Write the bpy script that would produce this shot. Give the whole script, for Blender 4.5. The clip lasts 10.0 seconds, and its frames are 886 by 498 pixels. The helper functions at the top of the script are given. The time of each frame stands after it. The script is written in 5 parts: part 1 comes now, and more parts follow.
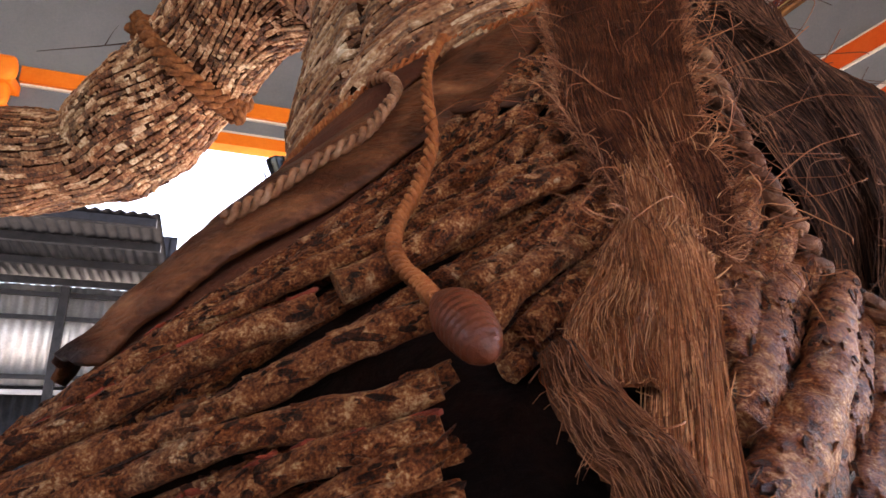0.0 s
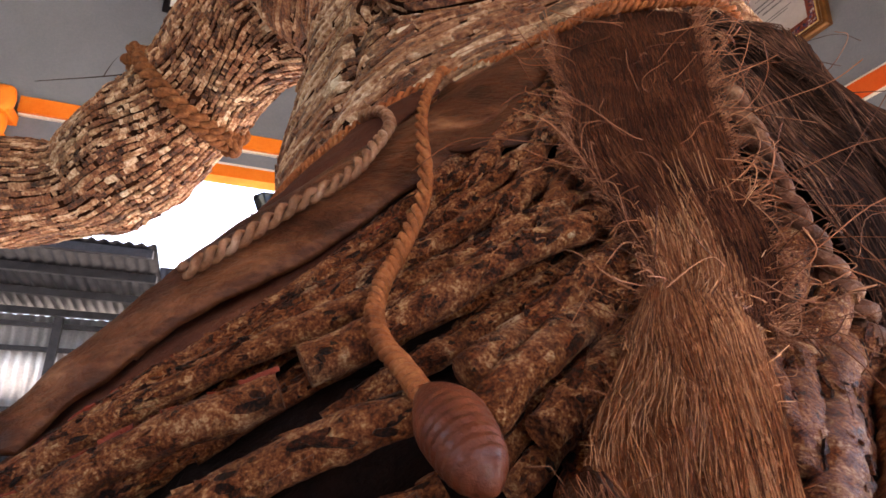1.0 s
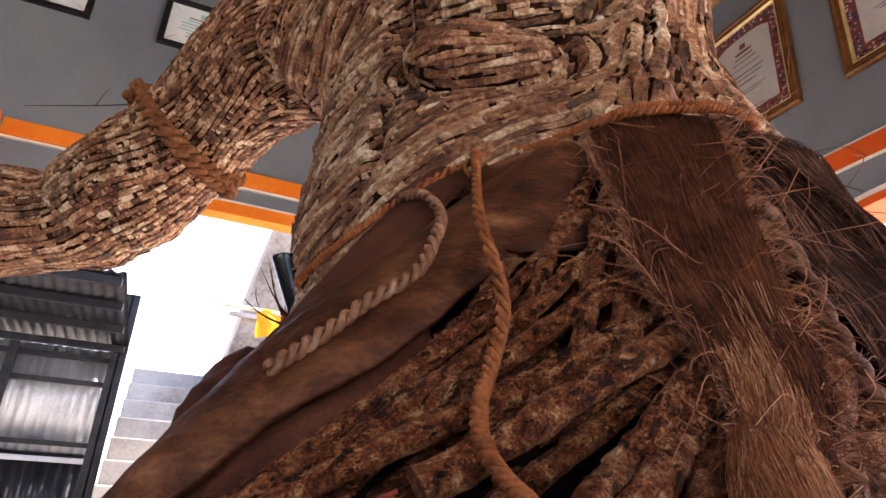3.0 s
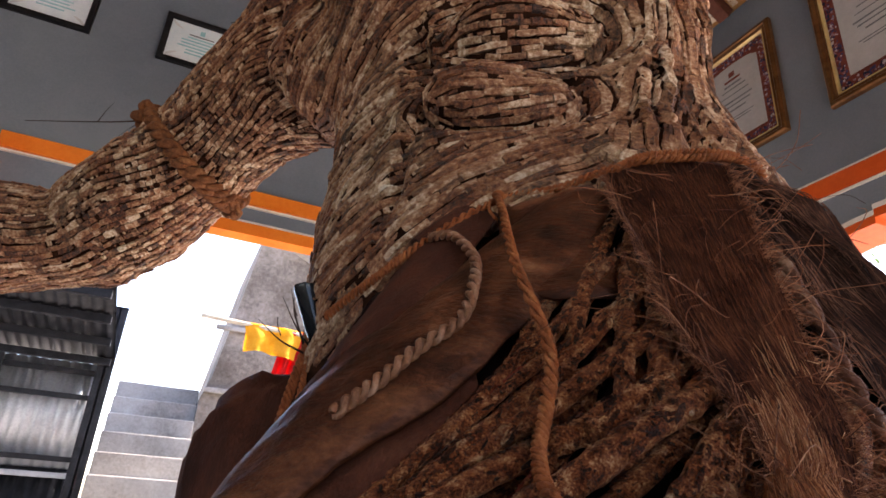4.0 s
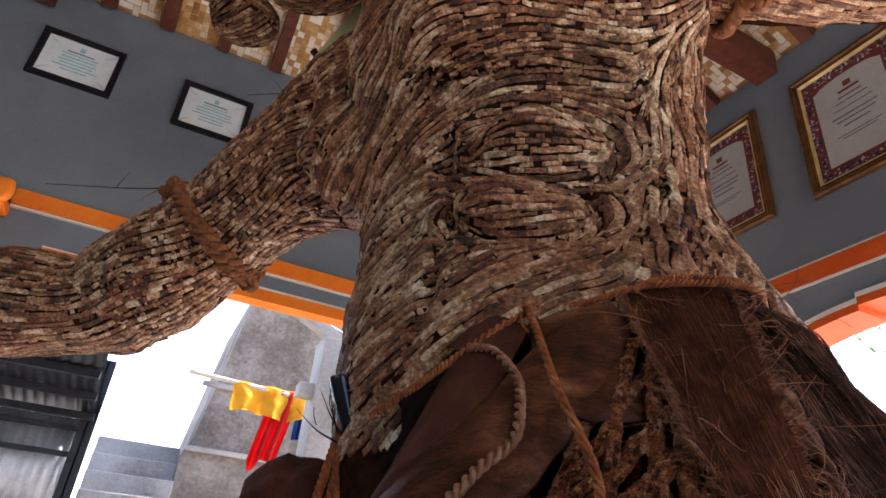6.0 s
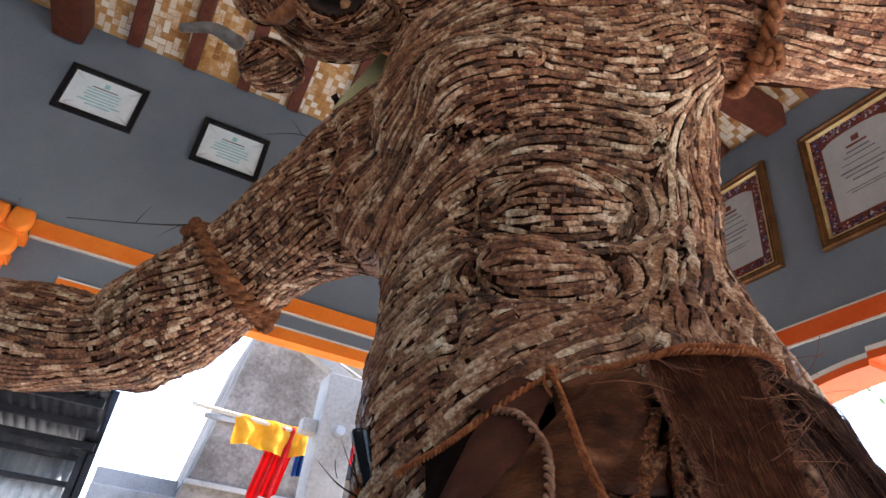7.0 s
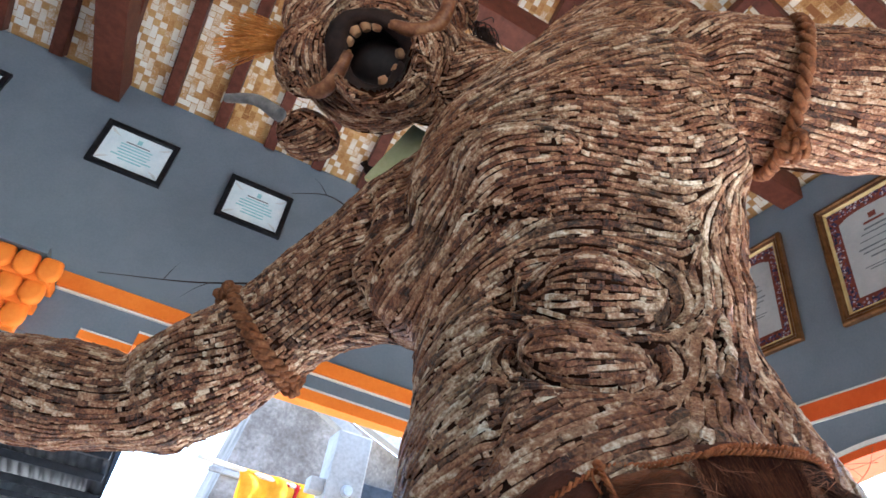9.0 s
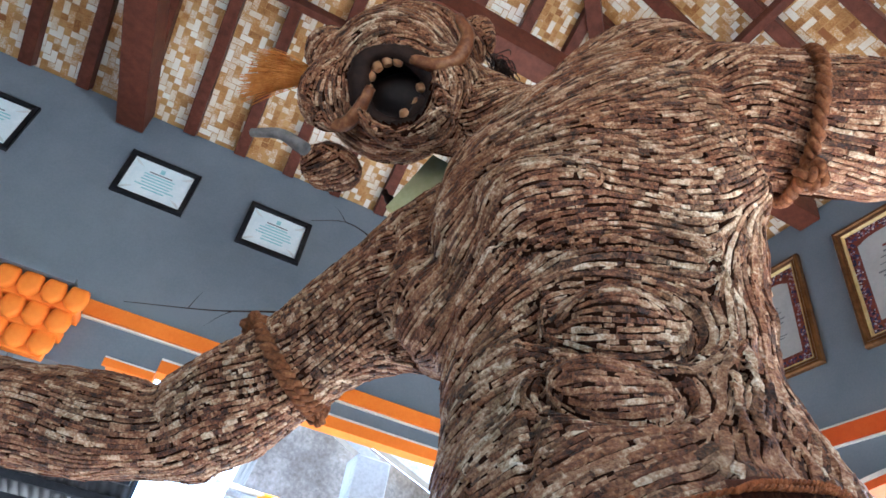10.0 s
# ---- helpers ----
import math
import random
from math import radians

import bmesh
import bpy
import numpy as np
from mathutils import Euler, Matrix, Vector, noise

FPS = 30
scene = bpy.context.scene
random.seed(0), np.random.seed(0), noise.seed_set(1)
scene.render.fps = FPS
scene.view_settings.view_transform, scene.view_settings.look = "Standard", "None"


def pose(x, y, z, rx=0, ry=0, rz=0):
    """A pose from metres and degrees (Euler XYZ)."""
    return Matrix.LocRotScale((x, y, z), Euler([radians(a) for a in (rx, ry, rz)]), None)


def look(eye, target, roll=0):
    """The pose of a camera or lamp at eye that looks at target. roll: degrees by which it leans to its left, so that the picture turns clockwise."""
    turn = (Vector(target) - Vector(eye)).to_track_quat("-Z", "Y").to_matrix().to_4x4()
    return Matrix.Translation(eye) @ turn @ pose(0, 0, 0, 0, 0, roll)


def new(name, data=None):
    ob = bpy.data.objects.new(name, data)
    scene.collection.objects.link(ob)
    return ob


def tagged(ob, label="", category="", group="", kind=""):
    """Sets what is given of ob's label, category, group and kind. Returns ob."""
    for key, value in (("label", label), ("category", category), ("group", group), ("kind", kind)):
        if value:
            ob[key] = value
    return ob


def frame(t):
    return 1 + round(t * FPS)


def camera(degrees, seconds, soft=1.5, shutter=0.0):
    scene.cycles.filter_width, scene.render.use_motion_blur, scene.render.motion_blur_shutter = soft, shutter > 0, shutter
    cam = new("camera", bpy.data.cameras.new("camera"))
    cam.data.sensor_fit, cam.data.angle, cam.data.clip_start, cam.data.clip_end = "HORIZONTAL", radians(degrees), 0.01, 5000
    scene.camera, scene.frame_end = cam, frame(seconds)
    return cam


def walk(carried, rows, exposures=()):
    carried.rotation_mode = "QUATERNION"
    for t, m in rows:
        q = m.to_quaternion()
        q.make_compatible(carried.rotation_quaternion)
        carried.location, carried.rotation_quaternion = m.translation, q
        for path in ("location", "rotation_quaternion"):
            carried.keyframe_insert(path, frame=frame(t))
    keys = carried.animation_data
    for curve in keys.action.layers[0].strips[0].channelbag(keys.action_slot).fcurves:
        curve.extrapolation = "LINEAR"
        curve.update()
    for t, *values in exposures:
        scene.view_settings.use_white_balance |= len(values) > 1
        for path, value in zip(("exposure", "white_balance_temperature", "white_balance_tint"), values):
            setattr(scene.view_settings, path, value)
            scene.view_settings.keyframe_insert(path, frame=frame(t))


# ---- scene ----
cam = camera(70.6, 10.0, soft=1.6)
PATH = [
    (0, (0.194, 0.044, 1.313), (0.811, 1.87, 1.844), 0.7),
    (0.5, (0.208, 0.074, 1.329), (0.823, 1.885, 1.912), 0.7),
    (1, (0.213, 0.09, 1.343), (0.818, 1.889, 1.974), 1.4),
    (1.5, (0.216, 0.099, 1.349), (0.825, 1.892, 1.992), 1.8),
    (2, (0.201, 0.093, 1.357), (0.834, 1.865, 2.035), 2.8),
    (2.5, (0.171, 0.088, 1.365), (0.834, 1.833, 2.082), 2.9),
    (3, (0.141, 0.082, 1.372), (0.824, 1.808, 2.119), 3.5),
    (4.5, (0.06, 0.05, 1.386), (0.783, 1.723, 2.21), 3.9),
    (5, (0.032, 0.032, 1.392), (0.748, 1.682, 2.265), 4.4),
    (5.5, (0.01, 0.015, 1.394), (0.726, 1.644, 2.308), 4.8),
    (7, (-0.056, -0.019, 1.414), (0.605, 1.55, 2.463), 7.6),
    (7.5, (-0.081, -0.026, 1.42), (0.558, 1.525, 2.509), 8.4),
    (8, (-0.101, -0.024, 1.423), (0.527, 1.508, 2.545), 9.7),
    (8.5, (-0.116, -0.026, 1.428), (0.502, 1.49, 2.577), 10.0),
    (9, (-0.137, -0.038, 1.433), (0.446, 1.467, 2.615), 10.3),
    (9.5, (-0.157, -0.048, 1.432), (0.398, 1.449, 2.637), 10.7),
    (10, (-0.181, -0.061, 1.434), (0.344, 1.43, 2.659), 10.8),
]
walk(cam, [(t, look(eye, target, roll)) for t, eye, target, roll in PATH],
     exposures=[(0, 3.45, 7900, 25), (2, 3.7, 7800, 26), (3.2, 3.1, 7400, 23), (5.5, 2.5, 6900, 20), (8, 3.1, 6000, 10), (10, 3.4, 5450, 5)])

# ---- world and light ----
world = bpy.data.worlds.new("sky")
scene.world = world
world.use_nodes = True
wn = world.node_tree
sky = wn.nodes.new("ShaderNodeTexSky")
sky.sky_type, sky.sun_disc = "NISHITA", False
sky.sun_elevation, sky.sun_rotation = radians(58), radians(68)
wn.links.new(sky.outputs[0], wn.nodes["Background"].inputs[0])
wn.nodes["Background"].inputs[1].default_value = 0.15

sun = new("sun", bpy.data.lights.new("sun", "SUN"))
sun.data.energy, sun.data.angle, sun.data.color = 5.0, radians(0.5), (1.0, 0.95, 0.88)
sun.matrix_world = look((0, 0, 0), (-0.58, -0.15, -0.80))


# ---- helpers ----
R_AXIS, F_AXIS = Vector((0.9165, -0.40, 0)), Vector((0.40, 0.9165, 0))


def W(r, f, z):
    """A place from the statue's own axes: across, into depth, height."""
    return R_AXIS * r + F_AXIS * f + Vector((0, 0, z))


def mesh_object(name, bm, mats, parent=None, label="", smooth=False):
    me = bpy.data.meshes.new(name)
    bm.to_mesh(me)
    bm.free()
    for m in (mats if isinstance(mats, (list, tuple)) else [mats]):
        me.materials.append(m)
    if smooth:
        for p in me.polygons:
            p.use_smooth = True
    ob = new(name, me)
    if parent:
        ob.parent = parent
    if label:
        ob["label"] = label
    return ob


def part(name, bm, mat, parent, label="", smooth=False):
    return mesh_object(name, bm, mat, parent, label, smooth)


def thing(name, at=(0, 0, 0), label="", category="", group="", kind=""):
    ob = new(name)
    ob.empty_display_size = 0.05
    ob.location = at
    return tagged(ob, label, category, group, kind)


def box(bm, lo, hi, bevel=0.0, m=None, mat=0):
    """An axis box from corner to corner, optionally bevelled and placed by m."""
    geo = bmesh.ops.create_cube(bm, size=1.0)
    vs = geo["verts"]
    lo, hi = Vector(lo), Vector(hi)
    for v in vs:
        v.co = Vector([lo[i] + (v.co[i] + 0.5) * (hi[i] - lo[i]) for i in range(3)])
    faces = list({f for v in vs for f in v.link_faces})
    if bevel:
        out = bmesh.ops.bevel(bm, geom=list({e for f in faces for e in f.edges}), offset=bevel, segments=2, profile=0.6, affect="EDGES")
        vs = list({v for f in out["faces"] for v in f.verts} | {v for v in vs if v.is_valid})
        faces = list({f for v in vs for f in v.link_faces})
    for f in faces:
        f.material_index = mat
    if m is not None:
        for v in vs:
            v.co = m @ v.co
    return vs


def frames_along(pts):
    """Tangent, side and up at each point of a line, without twist."""
    out, up = [], None
    for i, p in enumerate(pts):
        t = (pts[min(i + 1, len(pts) - 1)] - pts[max(i - 1, 0)]).normalized()
        if up is None:
            up = t.orthogonal().normalized()
        up = (up - t * up.dot(t)).normalized()
        out.append((t, t.cross(up), up))
    return out


def spline(pts, n):
    """n points on a smooth line through pts."""
    pts = [Vector(p) for p in pts]
    ext = [pts[0] * 2 - pts[1]] + pts + [pts[-1] * 2 - pts[-2]]
    out = []
    for k in range(n):
        u = k / (n - 1) * (len(pts) - 1)
        i = min(int(u), len(pts) - 2)
        u -= i
        a, b, c, d = ext[i:i + 4]
        out.append(0.5 * ((2 * b) + (c - a) * u + (2 * a - 5 * b + 4 * c - d) * u * u + (3 * b - a - 3 * c + d) * u ** 3))
    return out


def sweep(bm, pts, radius, sides=10, flat=1.0, wob=0.0, seed=0, mat=0, up=None):
    """A closed tube along pts; radius is a number or a function of 0..1; flat squashes it; wob roughens it."""
    rings = []
    fr = frames_along(pts)
    n = len(pts)
    for i, (p, (t, s, u)) in enumerate(zip(pts, fr)):
        if up is not None:
            u = (up - t * up.dot(t)).normalized()
            s = t.cross(u)
        r = radius(i / (n - 1)) if callable(radius) else radius
        ring = []
        for k in range(sides):
            a = 2 * math.pi * k / sides
            d = s * math.cos(a) + u * math.sin(a) * flat
            q = 1
            if wob:
                at = Vector((p + d * r)) + Vector((seed * 7.1, 0, 0))
                q += wob * (noise.noise(at * 55) + 0.45 * noise.noise(at * 150) + 0.22 * noise.noise(at * 380))
            ring.append(bm.verts.new(p + d * r * q))
        rings.append(ring)
    for a, b in zip(rings, rings[1:]):
        for k in range(sides):
            f = bm.faces.new((a[k], a[(k + 1) % sides], b[(k + 1) % sides], b[k]))
            f.material_index, f.smooth = mat, True
    for ring, flip in ((rings[0], True), (rings[-1], False)):
        f = bm.faces.new(ring[::-1] if flip else ring)
        f.material_index = mat
    return rings


def braid(bm, pts, radius, strands=3, pitch=0.03, fat=0.52, step=0.004, mat=0):
    """A laid rope: strands that wind round the line."""
    length = sum((b - a).length for a, b in zip(pts, pts[1:]))
    n = max(8, int(length / min(step, pitch / 9)))
    line = spline(pts, n)
    fr = frames_along(line)
    for k in range(strands):
        way = []
        for i, (p, (t, s, u)) in enumerate(zip(line, fr)):
            a = 2 * math.pi * (k / strands + i * length / (n - 1) / pitch)
            way.append(p + (s * math.cos(a) + u * math.sin(a)) * radius * 0.68)
        sweep(bm, way, lambda x: radius * fat * (1 + 0.10 * math.sin(x * 61 + k * 2.2)), 7, mat=mat)


# ---- materials ----
def material(name, stops, scale=8.0, rough=0.8, bump=0.3, stretch=(1, 1, 1), detail=6, metal=0.0, spec=0.2,
             island=0.0, obj_random=0.0, fine=60.0, coat=0.0, contrast=1.0):
    """A noise-coloured surface: colour stops over two scales of noise, with relief from the finer."""
    m = bpy.data.materials.new(name)
    m.use_nodes = True
    nt = m.node_tree
    b = nt.nodes["Principled BSDF"]
    N, L = nt.nodes.new, nt.links.new
    tc = N("ShaderNodeTexCoord")
    mp = N("ShaderNodeMapping")
    mp.inputs["Scale"].default_value = stretch
    L(tc.outputs["Object"], mp.inputs[0])
    big, small = N("ShaderNodeTexNoise"), N("ShaderNodeTexNoise")
    for tex, sc, de in ((big, scale, detail), (small, fine, 5)):
        tex.inputs["Scale"].default_value, tex.inputs["Detail"].default_value, tex.inputs["Roughness"].default_value = sc, de, 0.6
        L(mp.outputs[0], tex.inputs["Vector"])
    mix = N("ShaderNodeMath")
    mix.operation = "MULTIPLY_ADD"
    L(small.outputs[0], mix.inputs[0])
    mix.inputs[1].default_value = 0.45
    half = N("ShaderNodeMath")
    half.operation = "MULTIPLY_ADD"
    L(big.outputs[0], half.inputs[0])
    half.inputs[1].default_value, half.inputs[2].default_value = contrast, 0.28 - 0.5 * contrast
    L(half.outputs[0], mix.inputs[2])
    value = mix.outputs[0]
    for amount, kind in ((island, "ShaderNodeNewGeometry"), (obj_random, "ShaderNodeObjectInfo")):
        if amount:
            g = N(kind)
            add = N("ShaderNodeMath")
            add.operation = "MULTIPLY_ADD"
            L(g.outputs["Random Per Island" if island and kind == "ShaderNodeNewGeometry" else "Random"], add.inputs[0])
            add.inputs[1].default_value = amount
            sub = N("ShaderNodeMath")
            sub.operation = "SUBTRACT"
            L(value, sub.inputs[0])
            sub.inputs[1].default_value = amount / 2
            L(sub.outputs[0], add.inputs[2])
            value = add.outputs[0]
    ramp = N("ShaderNodeValToRGB")
    els = ramp.color_ramp.elements
    while len(els) < len(stops):
        els.new(0.5)
    for e, (at, col) in zip(els, stops):
        e.position, e.color = at, (*col, 1)
    L(value, ramp.inputs[0])
    L(ramp.outputs[0], b.inputs["Base Color"])
    b.inputs["Roughness"].default_value, b.inputs["Metallic"].default_value = rough, metal
    b.inputs["Specular IOR Level"].default_value = spec
    if coat:
        b.inputs["Coat Weight"].default_value, b.inputs["Coat Roughness"].default_value = coat, 0.12
    if bump:
        bn = N("ShaderNodeBump")
        bn.inputs["Strength"].default_value, bn.inputs["Distance"].default_value = bump, 0.004
        L(small.outputs[0], bn.inputs["Height"])
        L(bn.outputs[0], b.inputs["Normal"])
    return m


M_WALL = material("blue_grey_plaster", [(0.3, (0.140, 0.166, 0.192)), (0.7, (0.185, 0.212, 0.238))], 2.5, 0.75, 0.15, fine=90)
# redder, darker orange for the east trims, with their shade in the colour
M_SHADED_ORANGE = material("shaded_orange_paint", [(0.3, (0.55, 0.075, 0.012)), (0.75, (0.66, 0.115, 0.022))], 5, 0.5, 0.12)
M_ORANGE = material("orange_paint", [(0.3, (0.78, 0.17, 0.015)), (0.75, (0.88, 0.25, 0.03))], 5, 0.55, 0.12)
M_EDGE = material("pale_paint_edge", [(0.3, (0.62, 0.58, 0.52)), (0.7, (0.75, 0.72, 0.66))], 9, 0.7, 0.1)
M_FLOOR = material("floor_tile", [(0.3, (0.34, 0.33, 0.315)), (0.7, (0.44, 0.43, 0.41))], 4, 0.35, 0.05)
M_BAMBOO = material("woven_bamboo", [(0.18, (0.26, 0.10, 0.03)), (0.38, (0.52, 0.27, 0.09)), (0.50, (0.70, 0.60, 0.46)), (0.85, (0.82, 0.79, 0.72))], 3, 0.55, 0.15, island=0.45, fine=130)
M_BAMBOO_DARK = material("bamboo_warp", [(0.25, (0.30, 0.13, 0.04)), (0.6, (0.55, 0.32, 0.12)), (0.85, (0.66, 0.5, 0.3))], 5, 0.6, 0.2, fine=130)
M_RAFTER = material("red_brown_timber", [(0.3, (0.075, 0.022, 0.013)), (0.75, (0.15, 0.045, 0.026))], 7, 0.5, 0.25, stretch=(3, 3, 3))
M_CONCRETE = material("raw_concrete", [(0.25, (0.17, 0.155, 0.14)), (0.5, (0.31, 0.29, 0.268)), (0.8, (0.43, 0.41, 0.385))], 2.2, 0.9, 0.5, fine=40)
M_PLASTER = material("dark_stained_render", [(0.25, (0.055, 0.044, 0.036)), (0.48, (0.15, 0.128, 0.108)), (0.70, (0.29, 0.255, 0.225)), (0.9, (0.36, 0.33, 0.30))], 1.3, 0.95, 0.4, fine=30)
M_BLACK_METAL = material("black_painted_steel", [(0.3, (0.012, 0.013, 0.016)), (0.7, (0.03, 0.032, 0.038))], 12, 0.4, 0.1, metal=0.3)
M_ZINC = material("corrugated_zinc", [(0.3, (0.30, 0.32, 0.345)), (0.7, (0.50, 0.52, 0.55))], 3, 0.42, 0.08, metal=0.6)
M_GROUND = material("dry_earth", [(0.3, (0.30, 0.28, 0.25)), (0.7, (0.42, 0.40, 0.37))], 1.2, 0.95, 0.4, fine=25)


def bark_material(name, size, shade_low, dark, light, grey, spec=0.32):
    """Rough bark: each flake has its own tone, and broad patches turn from red-brown to grey-cream."""
    m = bpy.data.materials.new(name)
    m.use_nodes = True
    nt = m.node_tree
    b = nt.nodes["Principled BSDF"]
    N, L = nt.nodes.new, nt.links.new
    tc = N("ShaderNodeTexCoord")

    def noise_at(scale, detail, rough=0.6):
        t = N("ShaderNodeTexNoise")
        t.inputs["Scale"].default_value, t.inputs["Detail"].default_value, t.inputs["Roughness"].default_value = scale, detail, rough
        L(tc.outputs["Object"], t.inputs["Vector"])
        return t.outputs[0]

    def calc(op, x, y, z=None):
        n = N("ShaderNodeMath")
        n.operation = op
        for k, q in enumerate((x, y, z)):
            if q is None:
                continue
            if isinstance(q, (int, float)):
                n.inputs[k].default_value = q
            else:
                L(q, n.inputs[k])
        return n.outputs[0]

    rand = N("ShaderNodeNewGeometry").outputs["Random Per Island"]
    rand2 = calc("FRACT", calc("MULTIPLY", rand, 37.7), 0)
    fine, mid, broad = noise_at(size * 26, 5, 0.7), noise_at(size * 5, 4), noise_at(size, 3)
    tone = calc("MULTIPLY_ADD", rand, 0.60, calc("MULTIPLY_ADD", fine, 1.70, calc("MULTIPLY_ADD", mid, 1.30, -1.34 + shade_low)))
    hue = calc("MULTIPLY_ADD", rand2, 0.55, calc("MULTIPLY_ADD", broad, 2.6, -1.10))
    ramps = []
    for stops in (dark, light):
        r = N("ShaderNodeValToRGB")
        els = r.color_ramp.elements
        while len(els) < len(stops):
            els.new(0.5)
        for e, (at, col) in zip(els, stops):
            e.position, e.color = at, (*col, 1)
        L(tone, r.inputs[0])
        ramps.append(r.outputs[0])
    mix = N("ShaderNodeMix")
    mix.data_type = "RGBA"
    clamp = N("ShaderNodeClamp")
    L(calc("ADD", hue, grey), clamp.inputs[0])
    L(clamp.outputs[0], mix.inputs[0])
    L(ramps[0], mix.inputs[6])
    L(ramps[1], mix.inputs[7])
    L(mix.outputs[2], b.inputs["Base Color"])
    rough = calc("MULTIPLY_ADD", fine, 0.35, 0.30)
    L(rough, b.inputs["Roughness"])
    b.inputs["Specular IOR Level"].default_value = spec
    bn = N("ShaderNodeBump")
    bn.inputs["Strength"].default_value, bn.inputs["Distance"].default_value = 1.0, 0.005
    L(calc("MULTIPLY_ADD", mid, 0.8, fine), bn.inputs["Height"])
    L(bn.outputs[0], b.inputs["Normal"])
    return m


RED_BARK = [(0.05, (0.020, 0.007, 0.004)), (0.30, (0.105, 0.032, 0.013)), (0.55, (0.250, 0.090, 0.037)), (0.78, (0.44, 0.220, 0.110)), (1.0, (0.70, 0.50, 0.33))]
GREY_BARK = [(0.05, (0.024, 0.013, 0.006)), (0.30, (0.120, 0.064, 0.029)), (0.55, (0.300, 0.185, 0.095)), (0.78, (0.56, 0.43, 0.275)), (1.0, (0.84, 0.74, 0.57))]
M_BARK_CHIP = bark_material("bark_chips", 5.5, 0.09, RED_BARK, GREY_BARK, -0.42)
# near-black without gloss: crevice shade between chips put into the core's colour
M_GAP_SHADE = material("bark_gap_shade", [(0.3, (0.012, 0.005, 0.003)), (0.7, (0.035, 0.014, 0.008))], 30, 1.0, 0.5, spec=0.0)

# ---- hall ----
NY, EX, SY, WX, WALL_TOP = 3.03, 2.49, -3.2, -3.5, 4.04


def slab_object(name, boxes, mat, label, category):
    bm = bmesh.new()
    for lo, hi in boxes:
        box(bm, lo, hi)
    return tagged(mesh_object(name, bm, mat), label, category, kind="structure")


slab_object("floor", [((WX - 0.3, SY - 0.3, -0.12), (EX + 0.3, NY + 0.3, 0.0))], M_FLOOR, "grey-beige polished tile floor of the open hall", "floor")
slab_object("ground", [((-400, -400, -0.6), (400, 400, -0.13))], M_GROUND, "dry earth ground round the hall", "ground")
T = 0.16
# north wall: pier at its west end, wide opening with a stepped head, pier at the corner
slab_object("wall_north", [((WX, NY, 2.66), (EX + T, NY + T, WALL_TOP)), ((WX, NY, 0), (-0.98, NY + T, 2.66)), ((1.95, NY, 0), (EX + T, NY + T, 2.66)),
                           ((-0.98, NY, 2.50), (-0.60, NY + T, 2.66)), ((-0.60, NY, 2.60), (-0.39, NY + T, 2.66)), ((1.75, NY, 2.50), (1.95, NY + T, 2.66))],
            M_WALL, "blue-grey painted plaster wall with a wide opening", "wall")
slab_object("wall_east", [((EX, SY, 2.66), (EX + T, NY, WALL_TOP)), ((EX, 1.95, 0), (EX + T, NY, 2.66)), ((EX, SY, 0), (EX + T, -1.2, 2.66)),
                          ((EX, -1.2, 2.60), (EX + T, 1.40, 2.66)), ((EX, 1.40, 2.575), (EX + T, 1.55, 2.66)), ((EX, 1.55, 2.545), (EX + T, 1.70, 2.66)), ((EX, 1.70, 2.52), (EX + T, 1.82, 2.66)), ((EX, 1.82, 2.485), (EX + T, 1.95, 2.66))],
            M_WALL, "blue-grey painted plaster wall with an arched opening", "wall")
# south wall is added out of view; its opening is sized for the light
slab_object("unseen_wall_south", [((WX, SY - T, 3.55), (EX + T, SY, WALL_TOP)), ((WX, SY - T, 0), (-0.9, SY, 3.55)), ((2.3, SY - T, 0), (EX + T, SY, 3.55)), ((-0.9, SY - T, 0), (2.3, SY, 1.1))],
            M_WALL, "unseen blue-grey wall added to shape the light, with a broad high opening", "wall")
# west wall likewise unseen, mostly closed to cut light from the left
slab_object("unseen_wall_west", [((WX - T, SY, 3.0), (WX, NY, WALL_TOP)), ((WX - T, SY, 0), (WX, -1.8, 3.0)), ((WX - T, 0.6, 0), (WX, NY, 3.0)), ((WX - T, -1.8, 0), (WX, 0.6, 1.7))],
            M_WALL, "unseen blue-grey wall added to shape the light, with a side opening", "wall")

# orange mouldings
slab_object("trim_north", [((-0.80, NY - 0.035, 2.745), (EX - 0.04, NY, 2.82))], M_ORANGE, "orange painted cornice band on the wall", "trim")
slab_object("trim_east", [((EX - 0.014, SY, 2.742), (EX, NY - 0.04, 2.826))], M_SHADED_ORANGE, "orange cornice band on the wall, shade put into its redder colour", "trim")
slab_object("trim_north_opening", [((-0.39, NY - 0.014, 2.592), (1.80, NY + 0.085, 2.652)), ((-0.62, NY - 0.014, 2.545), (-0.39, NY + 0.085, 2.583)),
                                   ((-0.98, NY - 0.014, 2.36), (-0.74, NY + 0.085, 2.41)), ((-1.04, NY - 0.014, 0), (-0.98, NY + T + 0.02, 2.41)), ((1.89, NY - 0.014, 0), (1.95, NY + T + 0.02, 2.50))],
            M_ORANGE, "orange painted stepped edge of the opening", "trim")
